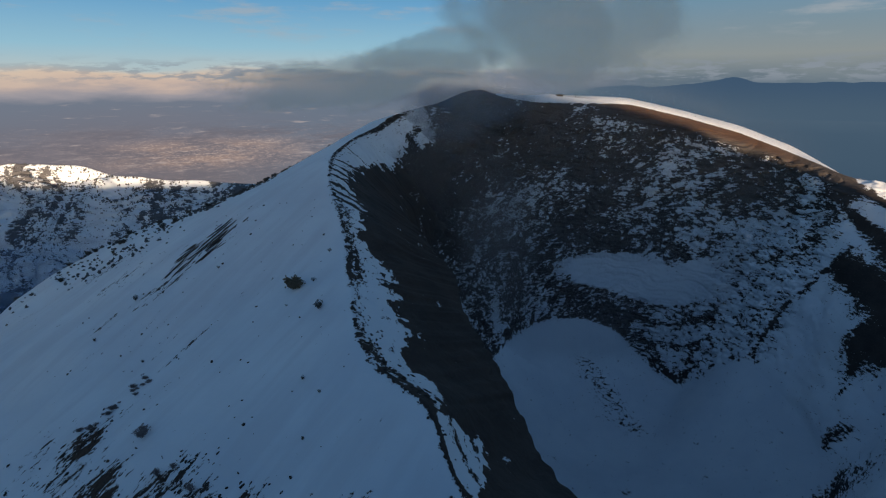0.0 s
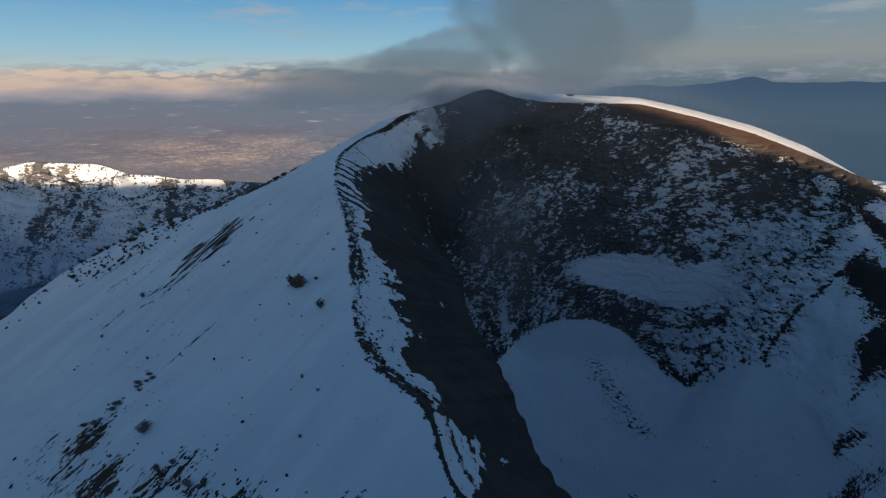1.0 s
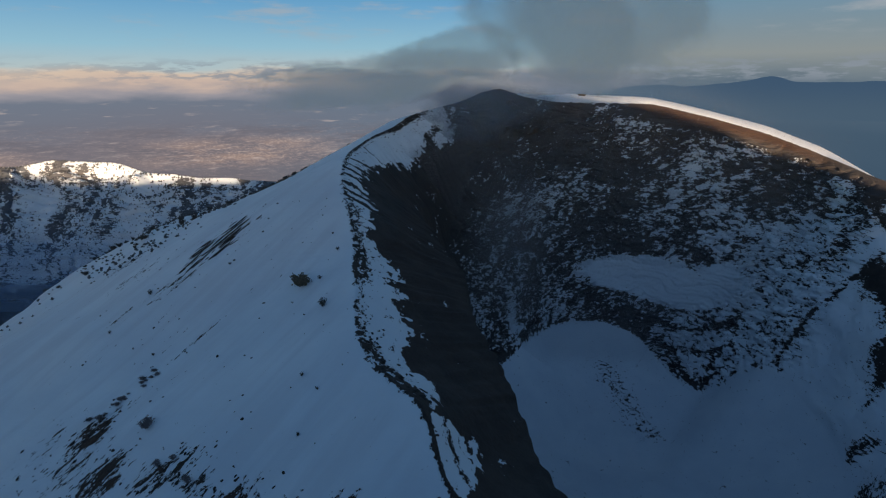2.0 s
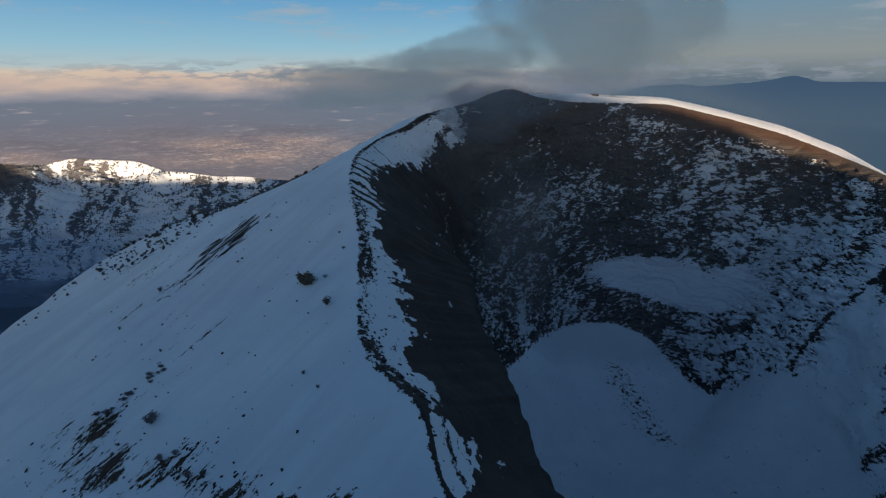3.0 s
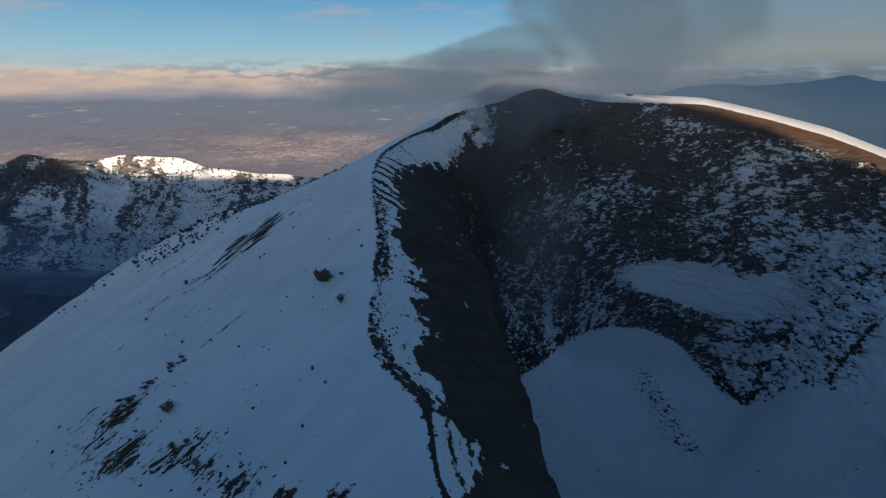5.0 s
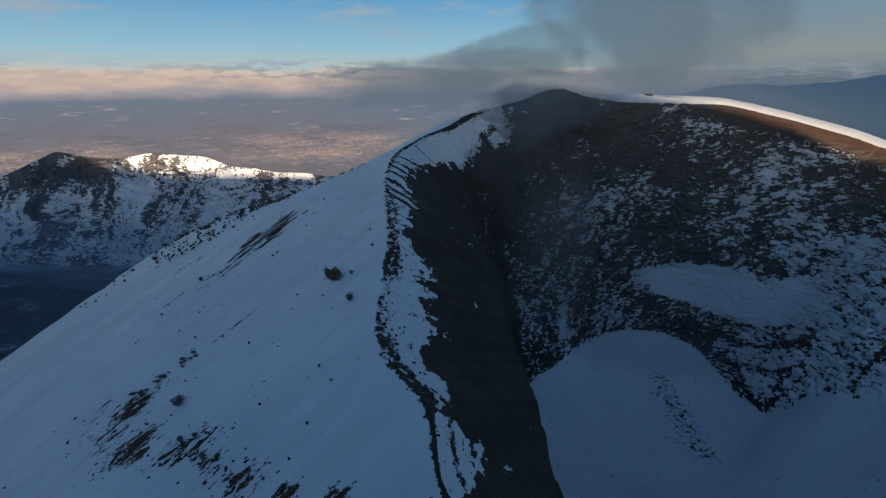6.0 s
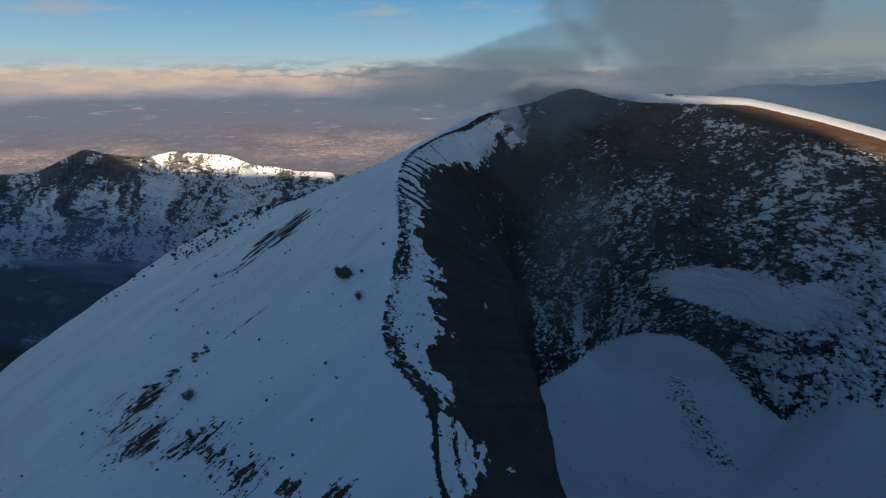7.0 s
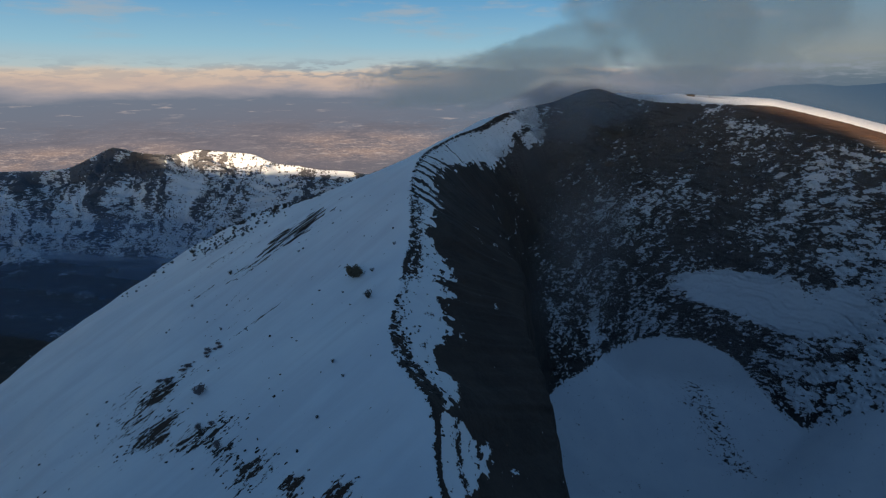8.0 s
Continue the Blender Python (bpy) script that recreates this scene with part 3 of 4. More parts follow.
# ---------------------------------------------------------------- sky and glowing hazy plain of the far distance
def backdrop_material():
    n = Nodes("far_sky")
    az, el = n.attr("az"), n.attr("el")

    drift = n.noise(n.add("ShaderNodeCombineXYZ", None, X=n.math("MULTIPLY", az, 0.09), Y=n.math("MULTIPLY", el, 0.45), Z=2.0).outputs[0], 1.0, 6, 0.55)
    uneven = n.math("ADD", el, n.math("MULTIPLY", n.math("SUBTRACT", drift, 0.5), n.step(el, 3.5, 0.5, 0.0, 3.0)))

    def ramp(stops):
        r = n.add("ShaderNodeValToRGB")
        n.link(n.step_lin(uneven, -9.0, 15.0), r.inputs[0])
        e = r.color_ramp.elements
        for k, (at, colour) in enumerate(stops):
            q = e[k] if k < 2 else e.new((at + 9) / 24)
            q.position, q.color = (at + 9) / 24, (*srgb(*colour), 1)
        return r.outputs[0]

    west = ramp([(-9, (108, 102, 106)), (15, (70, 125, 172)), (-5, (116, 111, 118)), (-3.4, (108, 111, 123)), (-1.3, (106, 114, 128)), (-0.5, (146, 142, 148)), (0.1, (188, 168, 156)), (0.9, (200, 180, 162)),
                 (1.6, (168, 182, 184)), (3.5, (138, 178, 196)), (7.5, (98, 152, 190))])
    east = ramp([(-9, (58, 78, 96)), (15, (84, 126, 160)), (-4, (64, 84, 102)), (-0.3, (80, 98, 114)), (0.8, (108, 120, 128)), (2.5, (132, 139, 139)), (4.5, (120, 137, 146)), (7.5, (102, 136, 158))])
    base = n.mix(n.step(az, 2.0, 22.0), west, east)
    v = n.add("ShaderNodeCombineXYZ", None, X=n.math("MULTIPLY", az, 0.10), Y=n.math("MULTIPLY", el, 0.55), Z=0.0).outputs[0]
    warp = n.noise(v, 1.0, 7, 0.6)
    puffs = n.noise(n.add("ShaderNodeCombineXYZ", None, X=n.math("MULTIPLY", az, 0.20), Y=n.math("MULTIPLY", el, 1.0), Z=5.0).outputs[0], 1.6, 8, 0.62)
    # grey cloud tops over the bright band
    low = n.math("MULTIPLY", n.step(el, -0.3, 0.9), n.step(el, 2.8, 1.3))
    grey = n.math("MULTIPLY", low, n.step(puffs, 0.46, 0.58))
    col = n.mix(n.math("MULTIPLY", grey, n.step(az, -40.0, -14.0, 0.3, 0.9)), base, srgb(128, 137, 147))
    # thin high veils
    veil = n.math("MULTIPLY", n.step(el, 2.5, 6.0), n.step(warp, 0.5, 0.68))
    col = n.mix(n.math("MULTIPLY", veil, 0.6), col, srgb(158, 162, 166))
    # a cloud bank that hides the skyline behind the summit
    bank = n.math("MULTIPLY", n.step(n.math("ADD", el, n.math("MULTIPLY", warp, -3.4)), 0.0, -1.0), n.math("MULTIPLY", n.step(az, -24.0, -6.0), n.step(az, 26.0, 10.0)))
    col = n.mix(n.math("MULTIPLY", bank, 0.85), col, srgb(98, 110, 126))
    # the far plain glows too: fields, mist, haze and specks of towns painted in
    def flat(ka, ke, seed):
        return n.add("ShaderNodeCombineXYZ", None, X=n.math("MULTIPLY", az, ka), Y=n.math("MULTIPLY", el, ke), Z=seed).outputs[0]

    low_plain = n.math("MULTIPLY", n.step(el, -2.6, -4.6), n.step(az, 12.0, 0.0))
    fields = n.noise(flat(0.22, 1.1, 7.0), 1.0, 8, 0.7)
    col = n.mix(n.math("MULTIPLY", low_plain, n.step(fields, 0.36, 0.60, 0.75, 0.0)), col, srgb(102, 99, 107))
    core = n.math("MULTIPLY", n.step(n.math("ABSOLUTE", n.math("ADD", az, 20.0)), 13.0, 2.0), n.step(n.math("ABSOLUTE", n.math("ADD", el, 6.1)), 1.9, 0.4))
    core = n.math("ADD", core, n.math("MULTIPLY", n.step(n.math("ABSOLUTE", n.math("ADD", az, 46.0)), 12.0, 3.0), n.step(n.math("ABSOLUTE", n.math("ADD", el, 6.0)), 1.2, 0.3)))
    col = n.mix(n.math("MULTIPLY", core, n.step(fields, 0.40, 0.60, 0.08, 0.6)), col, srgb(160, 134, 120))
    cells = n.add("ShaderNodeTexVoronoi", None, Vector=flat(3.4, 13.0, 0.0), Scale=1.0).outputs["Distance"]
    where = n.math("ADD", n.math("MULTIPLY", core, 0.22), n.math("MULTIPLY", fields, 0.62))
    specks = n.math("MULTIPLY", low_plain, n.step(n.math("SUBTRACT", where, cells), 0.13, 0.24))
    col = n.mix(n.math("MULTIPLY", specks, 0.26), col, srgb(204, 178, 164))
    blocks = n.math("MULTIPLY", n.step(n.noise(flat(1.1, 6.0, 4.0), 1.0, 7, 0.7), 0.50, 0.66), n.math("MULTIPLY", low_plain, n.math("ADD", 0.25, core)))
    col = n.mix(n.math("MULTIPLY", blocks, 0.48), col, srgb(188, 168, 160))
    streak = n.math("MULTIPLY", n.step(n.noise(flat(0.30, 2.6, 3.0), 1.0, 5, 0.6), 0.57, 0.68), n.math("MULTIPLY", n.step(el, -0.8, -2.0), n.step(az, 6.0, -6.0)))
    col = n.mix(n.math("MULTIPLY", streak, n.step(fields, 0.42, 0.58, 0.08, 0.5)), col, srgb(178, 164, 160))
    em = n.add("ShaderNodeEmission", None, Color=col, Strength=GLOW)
    tr = n.add("ShaderNodeBsdfTransparent")
    mx = n.add("ShaderNodeMixShader")
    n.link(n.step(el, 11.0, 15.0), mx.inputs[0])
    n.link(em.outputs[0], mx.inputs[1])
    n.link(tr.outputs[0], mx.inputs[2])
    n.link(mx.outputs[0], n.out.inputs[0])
    return n.mat


def step_lin(self, v, a, b):
    m = self.t.nodes.new("ShaderNodeMapRange")
    self.t.links.new(v, m.inputs[0])
    m.inputs[1].default_value, m.inputs[2].default_value = a, b
    return m.outputs[0]


Nodes.step_lin = step_lin


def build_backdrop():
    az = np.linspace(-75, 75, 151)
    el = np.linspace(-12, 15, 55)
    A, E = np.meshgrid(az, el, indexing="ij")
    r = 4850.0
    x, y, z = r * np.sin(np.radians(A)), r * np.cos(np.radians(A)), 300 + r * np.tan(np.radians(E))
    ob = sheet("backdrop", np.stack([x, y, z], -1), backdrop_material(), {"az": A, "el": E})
    return tagged(ob, "glowing sheet painted with evening sky, cloud bank and hazy plain", "sky", kind="structure")


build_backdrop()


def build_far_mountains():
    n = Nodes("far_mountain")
    # the range glows, with blue haze put into its colour, paler low down
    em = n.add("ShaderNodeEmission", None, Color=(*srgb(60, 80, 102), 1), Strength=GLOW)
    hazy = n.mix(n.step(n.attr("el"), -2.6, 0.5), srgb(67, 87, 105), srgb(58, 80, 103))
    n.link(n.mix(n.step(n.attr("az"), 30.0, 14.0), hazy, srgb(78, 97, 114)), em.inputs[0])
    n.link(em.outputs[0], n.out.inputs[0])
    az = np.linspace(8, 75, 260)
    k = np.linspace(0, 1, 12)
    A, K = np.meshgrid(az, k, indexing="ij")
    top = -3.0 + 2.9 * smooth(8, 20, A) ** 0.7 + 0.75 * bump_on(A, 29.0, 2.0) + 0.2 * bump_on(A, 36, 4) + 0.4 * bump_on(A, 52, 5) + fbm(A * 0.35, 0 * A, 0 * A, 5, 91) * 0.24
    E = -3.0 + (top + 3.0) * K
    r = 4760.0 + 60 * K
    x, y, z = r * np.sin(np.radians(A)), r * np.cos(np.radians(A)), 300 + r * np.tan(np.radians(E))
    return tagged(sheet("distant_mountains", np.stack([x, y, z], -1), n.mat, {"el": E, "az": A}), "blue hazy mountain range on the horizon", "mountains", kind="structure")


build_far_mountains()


# ---------------------------------------------------------------- rocks, shrubs and other things
def rock_material(name, dark, light):
    n = Nodes(name)
    p = n.place((1, 1, 1))
    a, b = n.noise(p, 0.8, 6, 0.65), n.noise(p, 4.0, 5, 0.6)
    col = n.mix(n.step(a, 0.35, 0.7), dark, light)
    col = n.mix(n.step(b, 0.55, 0.8, 0.0, 0.5), col, tuple(c * 1.8 for c in light))
    up = n.add("ShaderNodeSeparateXYZ", None, Vector=n.add("ShaderNodeNewGeometry").outputs["Normal"]).outputs[2]
    cap = n.step(n.math("ADD", up, n.math("MULTIPLY", n.math("SUBTRACT", a, 0.5), 0.7)), 1.02, 1.14)
    col = n.mix(cap, col, (0.8, 0.82, 0.86))
    return n.finish(col, 0.9, b, 0.3, 0.8)


M_LAVA = rock_material("dark_lava", (0.022, 0.019, 0.018), (0.050, 0.040, 0.035))
M_BROWN = rock_material("brown_lava", (0.045, 0.033, 0.026), (0.10, 0.068, 0.05))


def rock_mesh(rng, long=1.0, tall=0.6, count=22):
    """An angular block of unit size."""
    bm = bmesh.new()
    for k in range(count):
        v = Vector((rng.gauss(0, 1), rng.gauss(0, 1), rng.gauss(0, 1))).normalized() * rng.uniform(0.38, 0.55)
        bm.verts.new((v.x * long, v.y, v.z * tall))
    bmesh.ops.convex_hull(bm, input=bm.verts)
    for v in [v for v in bm.verts if not v.link_faces]:
        bm.verts.remove(v)
    return bm


def flank_xy(x, y):
    """Place and normal of the cone's surface at x, y outside the rim."""
    def at(px, py):
        ang = math.degrees(math.atan2(py - CY, px - CX)) % 360
        d = math.hypot(px - CX, py - CY) - float(ring(RIM, 1, np.array([ang]), 1.2)[0])
        return on_cone(ang, d / 100)
    p, a, b = at(x, y), at(x + 3, y), at(x, y + 3)
    n = (a - p).cross(b - p).normalized()
    return Vector((x, y, p.z)), n if n.z > 0 else -n


def set_pose(p, normal, heading, size, tip=0.0):
    z = normal.normalized()
    x = Vector((math.cos(heading), math.sin(heading), 0))
    x = (x - z * x.dot(z)).normalized()
    y = z.cross(x)
    m = Matrix((x, y, z)).transposed().to_4x4()
    return Matrix.Translation(p) @ m @ pose(0, 0, 0, tip, 0, 0) @ Matrix.Diagonal((*size, 1))


rng = random.Random(7)
RIM_ROCKS = [part("rim_rock", rock_mesh(rng, 1.3, 0.8, 14), M_LAVA) for k in range(5)]
SLABS = [part("lava_rock", rock_mesh(rng, 1.0, 0.7, 13), M_BROWN if k % 2 else M_LAVA) for k in range(6)]
BOULDERS = [part("boulder", rock_mesh(rng, 1.1, 0.8), M_LAVA) for k in range(4)]
for k, ob in enumerate(RIM_ROCKS):
    tagged(ob, "dark lava block on the snowy crater rim", "rock", "rocks along the crater rim")
for k, ob in enumerate(SLABS):
    tagged(ob, "brown lava rib showing through the snow" if k % 2 else "dark lava rib showing through the snow", "rock", "lava ribs on the flank")
for ob in BOULDERS:
    tagged(ob, "small dark boulder lying on the snow slope", "boulder", "boulders on the flank")
used = set()


def put_copy(stock, k, m):
    """The first use moves the original, the next ones copy it."""
    ob = stock[k % len(stock)]
    if ob.name not in used:
        used.add(ob.name)
        ob.matrix_world = m
        return ob
    ob2 = ob.copy()
    scene.collection.objects.link(ob2)
    ob2.matrix_world = m
    return ob2


# rocks along the rim: stretches of angle, how many, how deep the band reaches inside
RIM_BANDS = [(137, 151, 40, 0.10, 2.6), (151, 172, 34, 0.06, 2.2), (172, 186, 34, 0.05, 1.8), (193, 207, 46, 0.12, 1.7), (207, 214, 26, 0.2, 1.6), (216, 224, 38, 0.16, 1.6), (223, 232, 46, 0.14, 2.2), (232, 241, 30, 0.05, 1.7)]
k = 0
for a0, a1, count, deep, size in RIM_BANDS:
    for q in range(count):
        ang = rng.uniform(a0, a1)
        s_ = -abs(rng.gauss(0, deep * 0.6)) + 0.004
        p = on_cone(ang, s_)
        w = size * rng.uniform(0.25, 0.85)
        put_copy(RIM_ROCKS, k, set_pose(p, Vector((0, 0, 1)), math.radians(ang + 90) + rng.gauss(0, 0.4), (w * rng.uniform(1.0, 2.0), w, w * 0.8)))
        k += 1

# lava ribs on the flank: centre, spread along and across the fall, how many, length, width
RIBS = [(-117, 285, 26, 10, 26, 11.0, 0.9), (-128, 262, 10, 6, 10, 7.0, 0.5), (-122, 175, 11, 9, 60, 2.6, 0.8), (-106, 152, 11, 10, 60, 2.6, 0.8), (-132, 160, 11, 10, 30, 2.4, 0.5), (-76, 146, 9, 8, 44, 2.2, 0.7),
        (-56, 134, 7, 8, 22, 2.4, 0.8), (-34, 126, 4, 8, 14, 2.2, 0.9), (-151, 248, 5, 1, 6, 8.0, 0.4), (-98, 218, 10, 1.0, 8, 7.0, 0.3), (-165, 285, 12, 8, 12, 4.0, 0.4), (-182, 318, 14, 9, 12, 5.0, 0.5)]
k = 0
for cx, cy, along, across, count, length, width in RIBS:
    for q in range(count):
        a, b = rng.gauss(0, along * 0.55), rng.gauss(0, across * 0.55)
        x = cx + math.cos(FALL) * a - math.sin(FALL) * b
        y = cy + math.sin(FALL) * a + math.cos(FALL) * b
        p, nn = flank_xy(x, y)
        ln, wd = length * rng.uniform(0.25, 0.85), width * rng.uniform(0.6, 1.9)
        put_copy(SLABS, k, set_pose(p, nn, FALL + rng.gauss(0, 0.10), (ln, wd, wd * 0.9)))
        k += 1

# long parallel ribs that stand out of the snow side by side
for q, off in enumerate((-12, -9.4, -8.2, -5.6, -4.4, -2.2, 0.2, 1.4, 3.6, 6.6, 8.2)):
    for j in range(rng.choice((2, 3, 3))):
        a = rng.uniform(-17, 17) + off * 0.9
        b = off + rng.uniform(-0.7, 0.7)
        x = -117 + math.cos(FALL) * a - math.sin(FALL) * b
        y = 285 + math.sin(FALL) * a + math.cos(FALL) * b
        p, nn = flank_xy(x, y)
        put_copy(SLABS, k, set_pose(p, nn, FALL + rng.gauss(0, 0.03), (rng.uniform(9, 30), rng.uniform(0.7, 2.4), 1.6)))
        k += 1

for q in range(190):
    x, y = rng.uniform(-170, -20), rng.uniform(128, 330)
    ang = math.degrees(math.atan2(y - CY, x - CX)) % 360
    if math.hypot(x - CX, y - CY) < float(ring(RIM, 1, np.array([ang]), 1.2)[0]) + 6:
        continue
    p, nn = flank_xy(x, y)
    w = rng.choice((0.35, 0.45, 0.55, 0.7, 0.9, 1.2)) * rng.uniform(0.8, 1.2)
    put_copy(BOULDERS, q, set_pose(p, nn, rng.uniform(0, 6), (w * 1.2, w, w)))


# ---------------------------------------------------------------- shrubs
def leaf_material(name, a, b):
    n = Nodes(name)
    r = n.add("ShaderNodeNewGeometry").outputs["Random Per Island"]
    return n.finish(n.mix(r, a, b), 0.85)


M_LEAF = leaf_material("winter_foliage", (0.085, 0.074, 0.055), (0.19, 0.16, 0.115))
M_PINE = leaf_material("dark_foliage", (0.040, 0.043, 0.042), (0.095, 0.092, 0.085))
# lighter, bluish foliage: distance haze put into the colour
M_HAZED_TREE = leaf_material("far_trees", (0.060, 0.066, 0.072), (0.12, 0.12, 0.125))
M_TWIG = leaf_material("bare_twigs", (0.15, 0.13, 0.135), (0.27, 0.24, 0.25))
M_BARK = leaf_material("bark", (0.05, 0.04, 0.03), (0.08, 0.06, 0.045))


def limb(bm, a, b, ra, rb, sides=5):
    d = (b - a).normalized()
    x = d.orthogonal().normalized()
    y = d.cross(x)
    rows = [[bm.verts.new(p + (x * math.cos(t) + y * math.sin(t)) * r) for t in (2 * math.pi * i / sides for i in range(sides))] for p, r in ((a, ra), (b, rb))]
    for i in range(sides):
        bm.faces.new((rows[0][i], rows[0][(i + 1) % sides], rows[1][(i + 1) % sides], rows[1][i]))
    bm.faces.new(rows[1])


def shrub(name, label, leaves, clumps, tall, seed, bare=1.0):
    """A shrub about one metre wide: several stems and a ragged crown of leaf sprays."""
    r = random.Random(seed)
    top = tagged(new(name), label, "shrub", "shrubs on the slopes")
    stems, crown = bmesh.new(), bmesh.new()
    tips = []
    for q in range(9):
        t = r.uniform(0, 6.28)
        reach, up = r.uniform(0.12, 0.42), tall * r.uniform(0.45, 0.85)
        mid = Vector((math.cos(t) * reach * 0.4, math.sin(t) * reach * 0.4, up * 0.5))
        end = Vector((math.cos(t) * reach, math.sin(t) * reach, up))
        limb(stems, Vector((math.cos(t) * 0.03, math.sin(t) * 0.03, -0.12)), mid, 0.022, 0.014)
        limb(stems, mid, end, 0.014, 0.005)
        tips += [end, mid.lerp(end, 0.6), mid]
    for q in range(clumps):
        c = r.choice(tips) + Vector((r.gauss(0, 0.10), r.gauss(0, 0.10), r.gauss(0, 0.09) * tall))
        for j in range(3):
            d = Vector((r.gauss(0, 1), r.gauss(0, 1), r.gauss(0.4, 1))).normalized() * r.uniform(0.04, 0.09)
            e = d.orthogonal().normalized() * r.uniform(0.015, 0.035)
            vs = [crown.verts.new(c + v) for v in (-e, d * 0.5 - e * 1.3, d, d * 0.5 + e * 1.3, e)]
            crown.faces.new(vs)
    part("stems", stems, M_BARK, top)
    part("crown", crown, leaves, top)
    return top


def place_thing(proto, x, y, size, first=False, tall=1.0):
    p, nn = flank_xy(x, y)
    m = Matrix.Translation(p) @ pose(0, 0, 0, 0, 0, rng.uniform(0, 360)) @ Matrix.Diagonal((size, size, size * tall, 1))
    if first:
        proto.matrix_world = m
        return proto
    ob = copy_thing(proto, m)
    ob.matrix_basis = m
    return ob


big = shrub("shrub", "large olive-brown shrub standing alone on snow", M_LEAF, 900, 0.75, 1)
place_thing(big, -57, 234, 8.0, True)
small = shrub("shrub", "small dark shrub on the snow slope", M_PINE, 200, 0.9, 2)
place_thing(small, -43, 214, 4.4, True)
for x, y, w in ((-48.5, 235.5, 2.4), (-58, 222, 1.2), (-141, 259, 3.2), (-42, 173, 1.8), (-44, 256, 1.9), (-35, 166, 1.4), (-118, 214, 1.6), (-100, 262, 1.5), (-150, 236, 2.0), (-38, 150, 1.3)):
    place_thing(small, x, y, w)
bare_bush = shrub("shrub", "leafless grey-brown shrub among snow", M_TWIG, 340, 0.9, 3)
place_thing(bare_bush, -98, 169, 5.0, True)
for x, y, w in ((-70, 140, 3.0), (-122, 180, 3.0), (-84, 149, 2.6), (-79, 150, 2.2)):
    place_thing(bare_bush, x, y, w)
for q in range(20):
    u = q / 19 + rng.gauss(0, 0.06)
    place_thing(bare_bush, -127 + 17 * u + rng.gauss(0, 1.6), 182 + 20 * u + rng.gauss(0, 1.6), rng.uniform(1.4, 3.2), tall=rng.uniform(0.35, 0.7))
dark = shrub("shrub", "dark evergreen shrub on the snowy shoulder", M_PINE, 520, 1.0, 4)
place_thing(dark, -178, 552, 7.0, True, 1.2)
for q in range(400):
    ang, s_ = rng.uniform(146, 181), rng.triangular(0.3, 2.6, 1.5)
    if s_ < 0.42 + max(0, ang - 160) * 0.03 + rng.random() * 0.45:
        continue
    v = on_cone(ang, s_)
    place_thing(dark, v.x, v.y, rng.choice((1.4, 1.8, 2.2, 2.8, 3.6, 5.0)) * rng.uniform(0.8, 1.2), tall=rng.uniform(0.4, 0.85))


# ---------------------------------------------------------------- hut and post on the far rim
def build_hut():
    n = Nodes("weathered_planks")
    M_WOOD = n.finish(n.mix(n.noise(n.place((8, 8, 0.6)), 1.0, 4), (0.022, 0.020, 0.018), (0.04, 0.036, 0.032)), 0.85)
    hut = tagged(new("hut"), "low dark wooden hut half sunk in rim snow", "hut")
    bm = bmesh.new()
    bmesh.ops.create_cube(bm, size=1, matrix=Matrix.Translation((0, 0, 0.3)) @ Matrix.Diagonal((7.0, 2.6, 1.8, 1)))
    part("walls", bm, M_WOOD, hut)
    bm = bmesh.new()
    vs = [bm.verts.new(v) for v in ((-3.8, -1.7, 1.1), (3.8, -1.7, 1.1), (3.8, 0, 1.7), (-3.8, 0, 1.7), (3.8, 1.7, 1.1), (-3.8, 1.7, 1.1))]
    bm.faces.new((vs[0], vs[1], vs[2], vs[3]))
    bm.faces.new((vs[3], vs[2], vs[4], vs[5]))
    bmesh.ops.solidify(bm, geom=bm.faces[:], thickness=0.18)
    part("roof", bm, M_WOOD, hut)
    bm = bmesh.new()
    bmesh.ops.create_cube(bm, size=1, matrix=Matrix.Translation((0.8, -1.33, 0.4)) @ Matrix.Diagonal((0.9, 0.08, 1.4, 1)))
    part("door", bm, M_BARK, hut)
    p = on_cone(92.0, 0.16)
    hut.matrix_world = Matrix.Translation(p) @ pose(0, 0, 0, 0, 0, 4)
    post = tagged(new("marker_post"), "leaning dark marker post in the rim snow", "post")
    bm = bmesh.new()
    limb(bm, Vector((0, 0, -0.4)), Vector((0.5, 0, 3.0)), 0.30, 0.22, 8)
    part("shaft", bm, M_WOOD, post)
    bm = bmesh.new()
    bmesh.ops.create_cube(bm, size=1, matrix=Matrix.Translation((0.35, -0.25, 2.5)) @ Matrix.Diagonal((1.3, 0.12, 0.6, 1)))
    part("sign_board", bm, M_WOOD, post)
    post.matrix_world = Matrix.Translation(on_cone(88.0, 0.13))


build_hut()


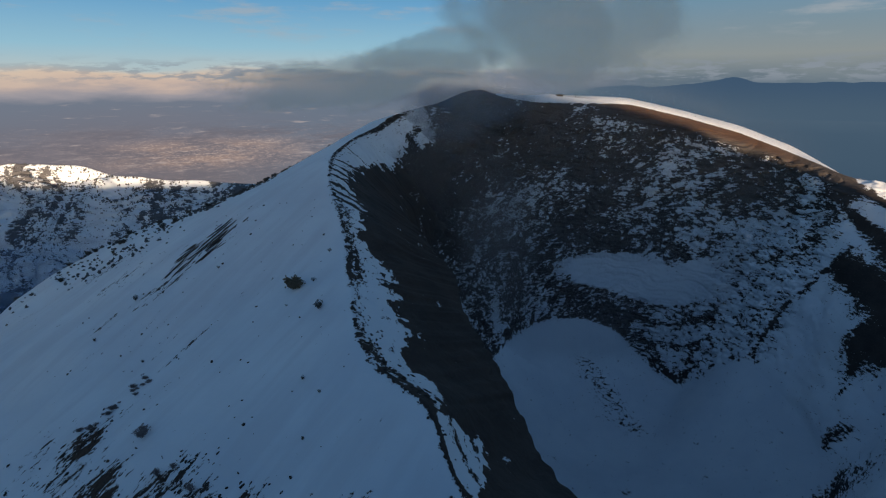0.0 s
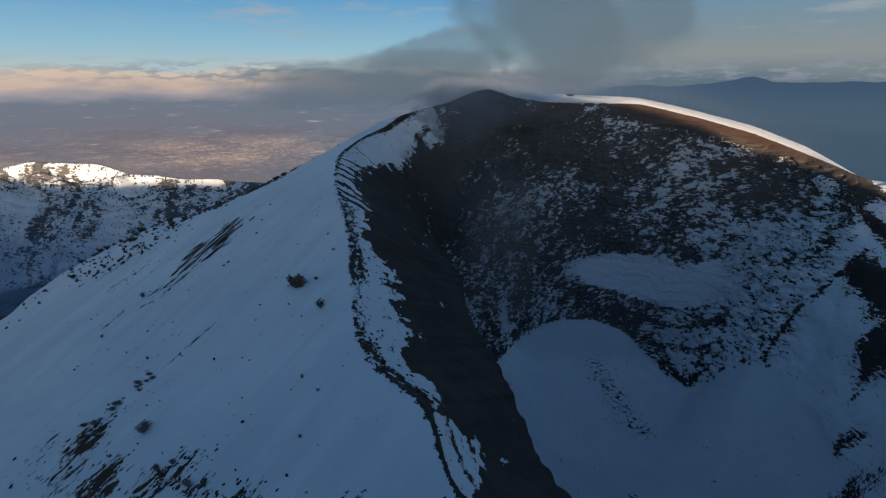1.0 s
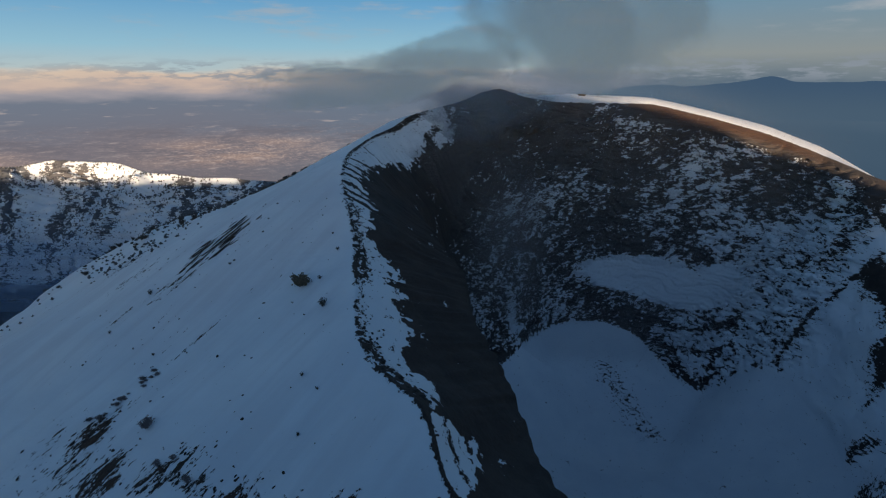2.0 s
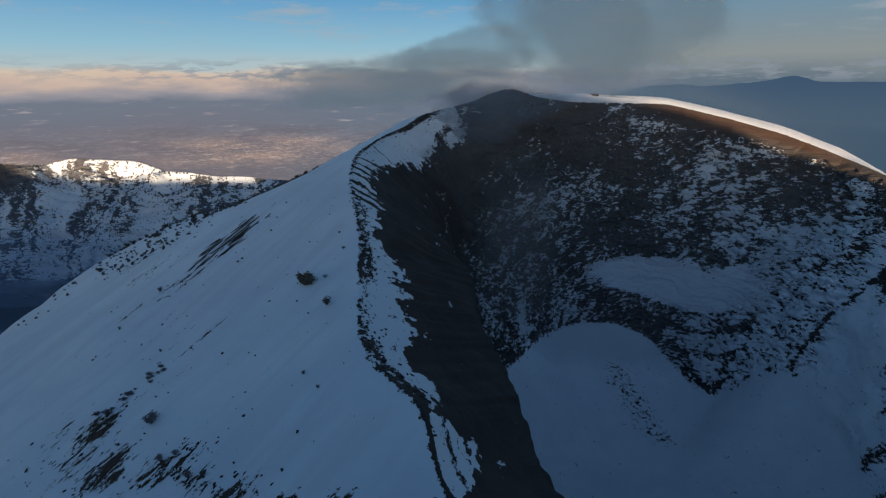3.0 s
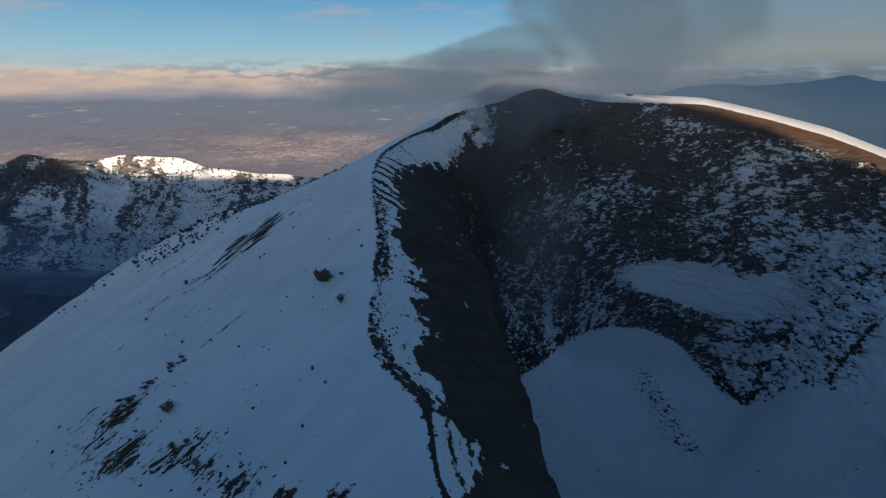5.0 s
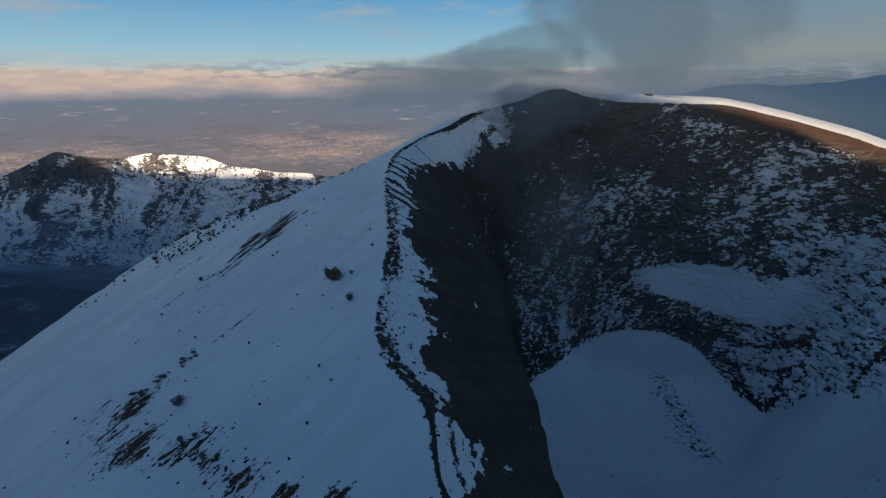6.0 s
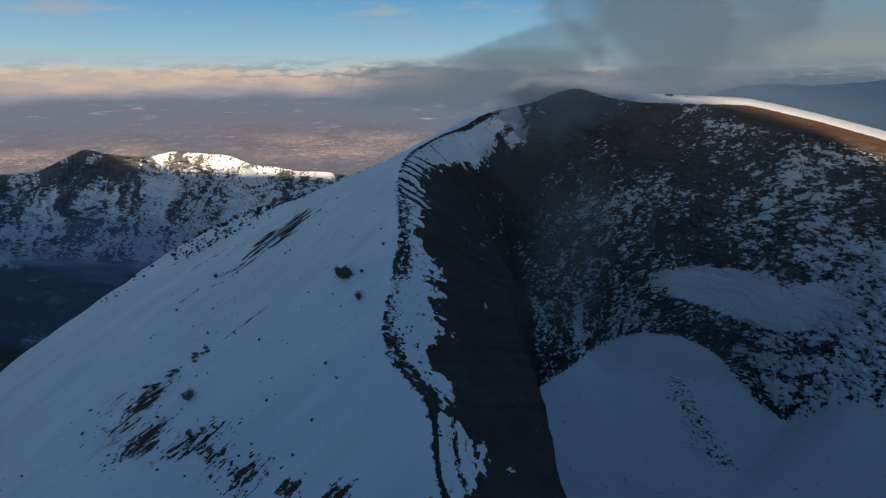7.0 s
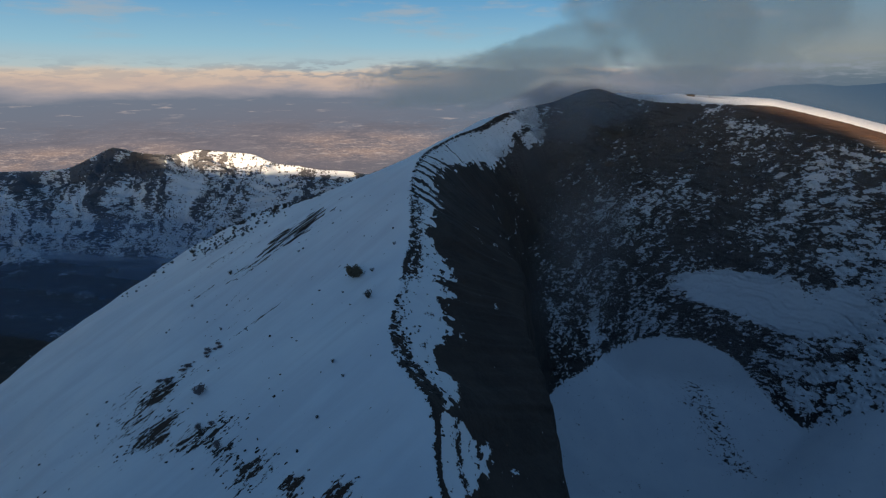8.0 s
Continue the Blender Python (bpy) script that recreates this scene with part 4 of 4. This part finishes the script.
# ---------------------------------------------------------------- trees of the far ridge, too many to count
def scatter(name, label, category, places, sizes, material, seed, kind="tree"):
    r = np.random.RandomState(seed)
    if kind == "tree":
        base = np.array([(1, 0, 0.25), (0.3, 0.95, 0.2), (-0.8, 0.6, 0.3), (-0.8, -0.6, 0.2), (0.3, -0.95, 0.3), (0.55, 0.3, 1.0), (-0.4, 0.4, 1.15), (-0.1, -0.5, 0.95), (0.05, 0.05, 1.7), (0, 0, -0.4)], float)
        faces = [(0, 1, 5), (1, 2, 6), (1, 6, 5), (2, 3, 6), (3, 4, 7), (3, 7, 6), (4, 0, 7), (0, 5, 7), (5, 6, 8), (6, 7, 8), (7, 5, 8), (1, 0, 9), (2, 1, 9), (3, 2, 9), (4, 3, 9), (0, 4, 9)]
    else:
        base = np.array([(-1, -1, -1), (1, -1, -1), (1, 1, -1), (-1, 1, -1), (-1, -1, 1), (1, -1, 1), (1, 1, 1), (-1, 1, 1), (-1, 0, 1.5), (1, 0, 1.5)], float)
        faces = [(0, 1, 5, 4), (1, 2, 6, 9, 5), (2, 3, 7, 6), (3, 0, 4, 8, 7), (4, 5, 9, 8), (6, 7, 8, 9)]
    vs, fs = [], []
    for i, (p, w) in enumerate(zip(places, sizes)):
        a = r.uniform(0, 6.28)
        b = base * (1 + r.uniform(-0.25, 0.25, base.shape) * (kind == "tree"))
        c = np.stack([b[:, 0] * math.cos(a) - b[:, 1] * math.sin(a), b[:, 0] * math.sin(a) + b[:, 1] * math.cos(a), b[:, 2]], -1) * w + p
        fs += [tuple(k + len(base) * i for k in f) for f in faces]
        vs.append(c)
    me = bpy.data.meshes.new(name)
    me.from_pydata(np.concatenate(vs).tolist(), [], fs)
    me.materials.append(material)
    return tagged(new(name, me), label, category, kind="stuff")


def ridge_trees():
    r = np.random.RandomState(3)
    n_, m_ = P2.shape[:2]
    p = P2[r.randint(60, n_ - 4, 16000), r.randint(10, 134, 16000)]
    dens = fbm(p[:, 0] * 0.012, p[:, 1] * 0.012, p[:, 2] * 0.012, 3, 77) + 0.24 * smooth(-1300, -950, p[:, 0]) + 0.02
    keep = np.flatnonzero(r.rand(16000) < np.clip(dens * 1.2, 0.05, 1))[:4600]
    w, f = r.uniform(0.8, 2.3, 16000), r.uniform(0.8, 1.4, 16000)
    places = [p[k] for k in keep]
    sizes = [np.array([w[k], w[k], w[k] * f[k]]) for k in keep]
    # more of them along the crest and just below it
    row = np.flatnonzero((P2[:, 128, 0] > -1500) & (P2[:, 128, 0] < -640))
    for k in range(1100):
        i, j = r.choice(row), (r.randint(94, 128) if k < 650 else r.randint(128, 131))
        q = r.uniform(1.2, 3.6) if k < 650 else r.uniform(0.7, 1.8)
        places.append(P2[i, j])
        sizes.append(np.array([q, q, q * r.uniform(0.6, 1.2)]))
    scatter("ridge_trees", "dark trees dotted over the snowy ridge", "trees", places, sizes, M_HAZED_TREE, 5)


ridge_trees()


def shoulder_shrubs():
    r = np.random.RandomState(8)
    places, sizes = [], []
    while len(places) < 520:
        ang, d = r.uniform(158, 187), r.triangular(0.4, 1.2, 2.3)
        if d < 0.5 + max(0.0, ang - 178) * 0.045 + r.rand() * 0.35:
            continue
        p = np.array(on_cone(ang, d))
        if fbm(p[None, 0] * 0.04, p[None, 1] * 0.04, p[None, 2] * 0.04, 3, 87)[0] < -0.12:
            continue
        w = r.uniform(0.5, 1.5)
        places.append(p)
        sizes.append(np.array([w, w, w * r.uniform(0.5, 0.9)]))
    scatter("shoulder_shrubs", "low dark shrubs scattered over the snowy shoulder", "shrubs", places, sizes, M_HAZED_TREE, 15)


shoulder_shrubs()


# ---------------------------------------------------------------- steam that drifts from the crater wall
def steam_material(name, colour, thick, scale, low=0.64, high=0.96):
    n = Nodes(name)
    p = n.place((scale, scale, scale))
    warp = n.add("ShaderNodeTexNoise", None, Vector=p, Scale=0.013, Detail=7.0, Roughness=0.58, Distortion=0.5).outputs[0]
    wisp = n.add("ShaderNodeTexNoise", None, Vector=n.place((scale, scale, 1.5 * scale), (0, 0.6, 0)), Scale=0.04, Detail=6.0, Roughness=0.6, Distortion=0.9).outputs[0]
    mass = n.math("ADD", n.math("MULTIPLY", warp, 0.9), n.math("MULTIPLY", wisp, 0.45))
    dens = n.math("MULTIPLY", n.step(n.attr("fade"), 0.0, 0.45), n.step(n.math("ADD", mass, n.math("MULTIPLY", n.attr("fade"), 0.50)), low, high, 0.0, thick))
    dif = n.add("ShaderNodeBsdfDiffuse", None, Color=(*colour, 1))
    trl = n.add("ShaderNodeBsdfTranslucent", None, Color=(*colour, 1))
    both, mx = n.add("ShaderNodeMixShader"), n.add("ShaderNodeMixShader")
    n.link(dif.outputs[0], both.inputs[1])
    n.link(trl.outputs[0], both.inputs[2])
    n.link(dens, mx.inputs[0])
    n.link(n.add("ShaderNodeBsdfTransparent").outputs[0], mx.inputs[1])
    n.link(both.outputs[0], mx.inputs[2])
    n.link(mx.outputs[0], n.out.inputs[0])
    return n.mat


# dark slate tint makes steam in the sun look unlit
M_DIMMED_STEAM = steam_material("steam", (0.080, 0.140, 0.225), 0.58, 0.9, 0.58, 1.04)
# paler copy of the steam, for the folds that lie in shade
M_LIFTED_STEAM = steam_material("thick_steam", (0.22, 0.28, 0.36), 0.48, 1.3, 0.52, 0.96)
M_WISP = steam_material("crater_wisps", (0.29, 0.27, 0.28), 0.30, 1.4)
# thin sheet added across the crater to lift its dark rock as haze does
M_CLEAR = steam_material("crater_haze", (0.36, 0.37, 0.40), 0.17, 0.3, 0.3, 0.9)
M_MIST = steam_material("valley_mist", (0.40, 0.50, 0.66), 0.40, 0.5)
M_HAZE_SHEET = steam_material("valley_haze", (0.17, 0.29, 0.50), 0.36, 0.15, 0.3, 0.9)


def billow(parent, centre, wide, high, tilt, strong, seed, material=M_DIMMED_STEAM):
    """One drifting fold of steam: a crumpled curtain that thins out towards all its edges."""
    u, v = np.linspace(-1, 1, 44), np.linspace(-1, 1, 40)
    U, V = np.meshgrid(u, v, indexing="ij")
    r = np.random.RandomState(seed)
    lean = math.radians(tilt)
    x = U * wide * math.cos(lean) + V * high * math.sin(lean)
    z = V * high * math.cos(lean) - U * wide * math.sin(lean)
    ox = r.uniform(0, 50)
    y = fbm(U * 1.3 + ox, V * 1.3, 0 * U, 3, seed) * 5
    x = x + fbm(U + 9, V + ox, 0 * U, 3, seed + 3) * wide * 0.10
    z = z + fbm(U - ox, V + 5, 0 * U, 3, seed + 5) * high * 0.10
    rad = np.sqrt(U * U + V * V) + fbm(U * 1.5 + ox, V * 1.5, 0 * U, 3, seed + 7) * 0.35
    fade = strong * smooth(1.0, 0.05, rad) * smooth(1, 0.6, np.abs(U)) * smooth(1, 0.6, np.abs(V))
    keep = fade.ravel() > 0.012
    ob = sheet("billow", np.stack([x + centre[0], y + centre[1], z + centre[2]], -1), material, {"fade": fade})
    bm = bmesh.new()
    bm.from_mesh(ob.data)
    bm.verts.ensure_lookup_table()
    bmesh.ops.delete(bm, geom=[q for q in bm.faces if not any(keep[v.index] for v in q.verts)], context="FACES")
    bm.to_mesh(ob.data)
    bm.free()
    ob.parent = parent
    ob.visible_shadow = False
    return ob


steam = tagged(new("steam_plume"), "grey steam plume drifting up over the crater rim", "steam")
BILLOWS = [((40, 520, 274), 70, 36, 0, 0.9, M_LIFTED_STEAM), ((62, 545, 286), 78, 30, 2, 1.0, M_LIFTED_STEAM), ((0, 600, 318), 120, 40, -14, 1.2, M_DIMMED_STEAM), ((-70, 650, 312), 220, 44, -6, 1.1, M_DIMMED_STEAM),
           ((118, 605, 356), 150, 78, 38, 1.25, M_DIMMED_STEAM), ((165, 645, 380), 175, 100, 30, 1.2, M_DIMMED_STEAM), ((30, 470, 215), 85, 90, 0, 1.1, M_WISP), ((45, 330, 190), 38, 75, 8, 0.8, M_WISP),
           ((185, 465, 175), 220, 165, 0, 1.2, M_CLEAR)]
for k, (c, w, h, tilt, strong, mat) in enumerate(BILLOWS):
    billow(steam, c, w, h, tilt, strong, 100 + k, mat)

# mist in the valley under the old crater wall; blue-tinted sheets above imitate haze
mist = tagged(new("valley_mist"), "thin mist and blue-tinted haze sheets in the shaded valley", "mist")
for k, (c, w, h, strong, mat) in enumerate((((-950, 1190, -168), 900, 52, 1.0, M_MIST), ((-800, 1120, -176), 800, 44, 0.9, M_MIST), ((-950, 1000, -100), 1100, 215, 1.0, M_HAZE_SHEET), ((-900, 780, -150), 900, 150, 0.55, M_HAZE_SHEET))):
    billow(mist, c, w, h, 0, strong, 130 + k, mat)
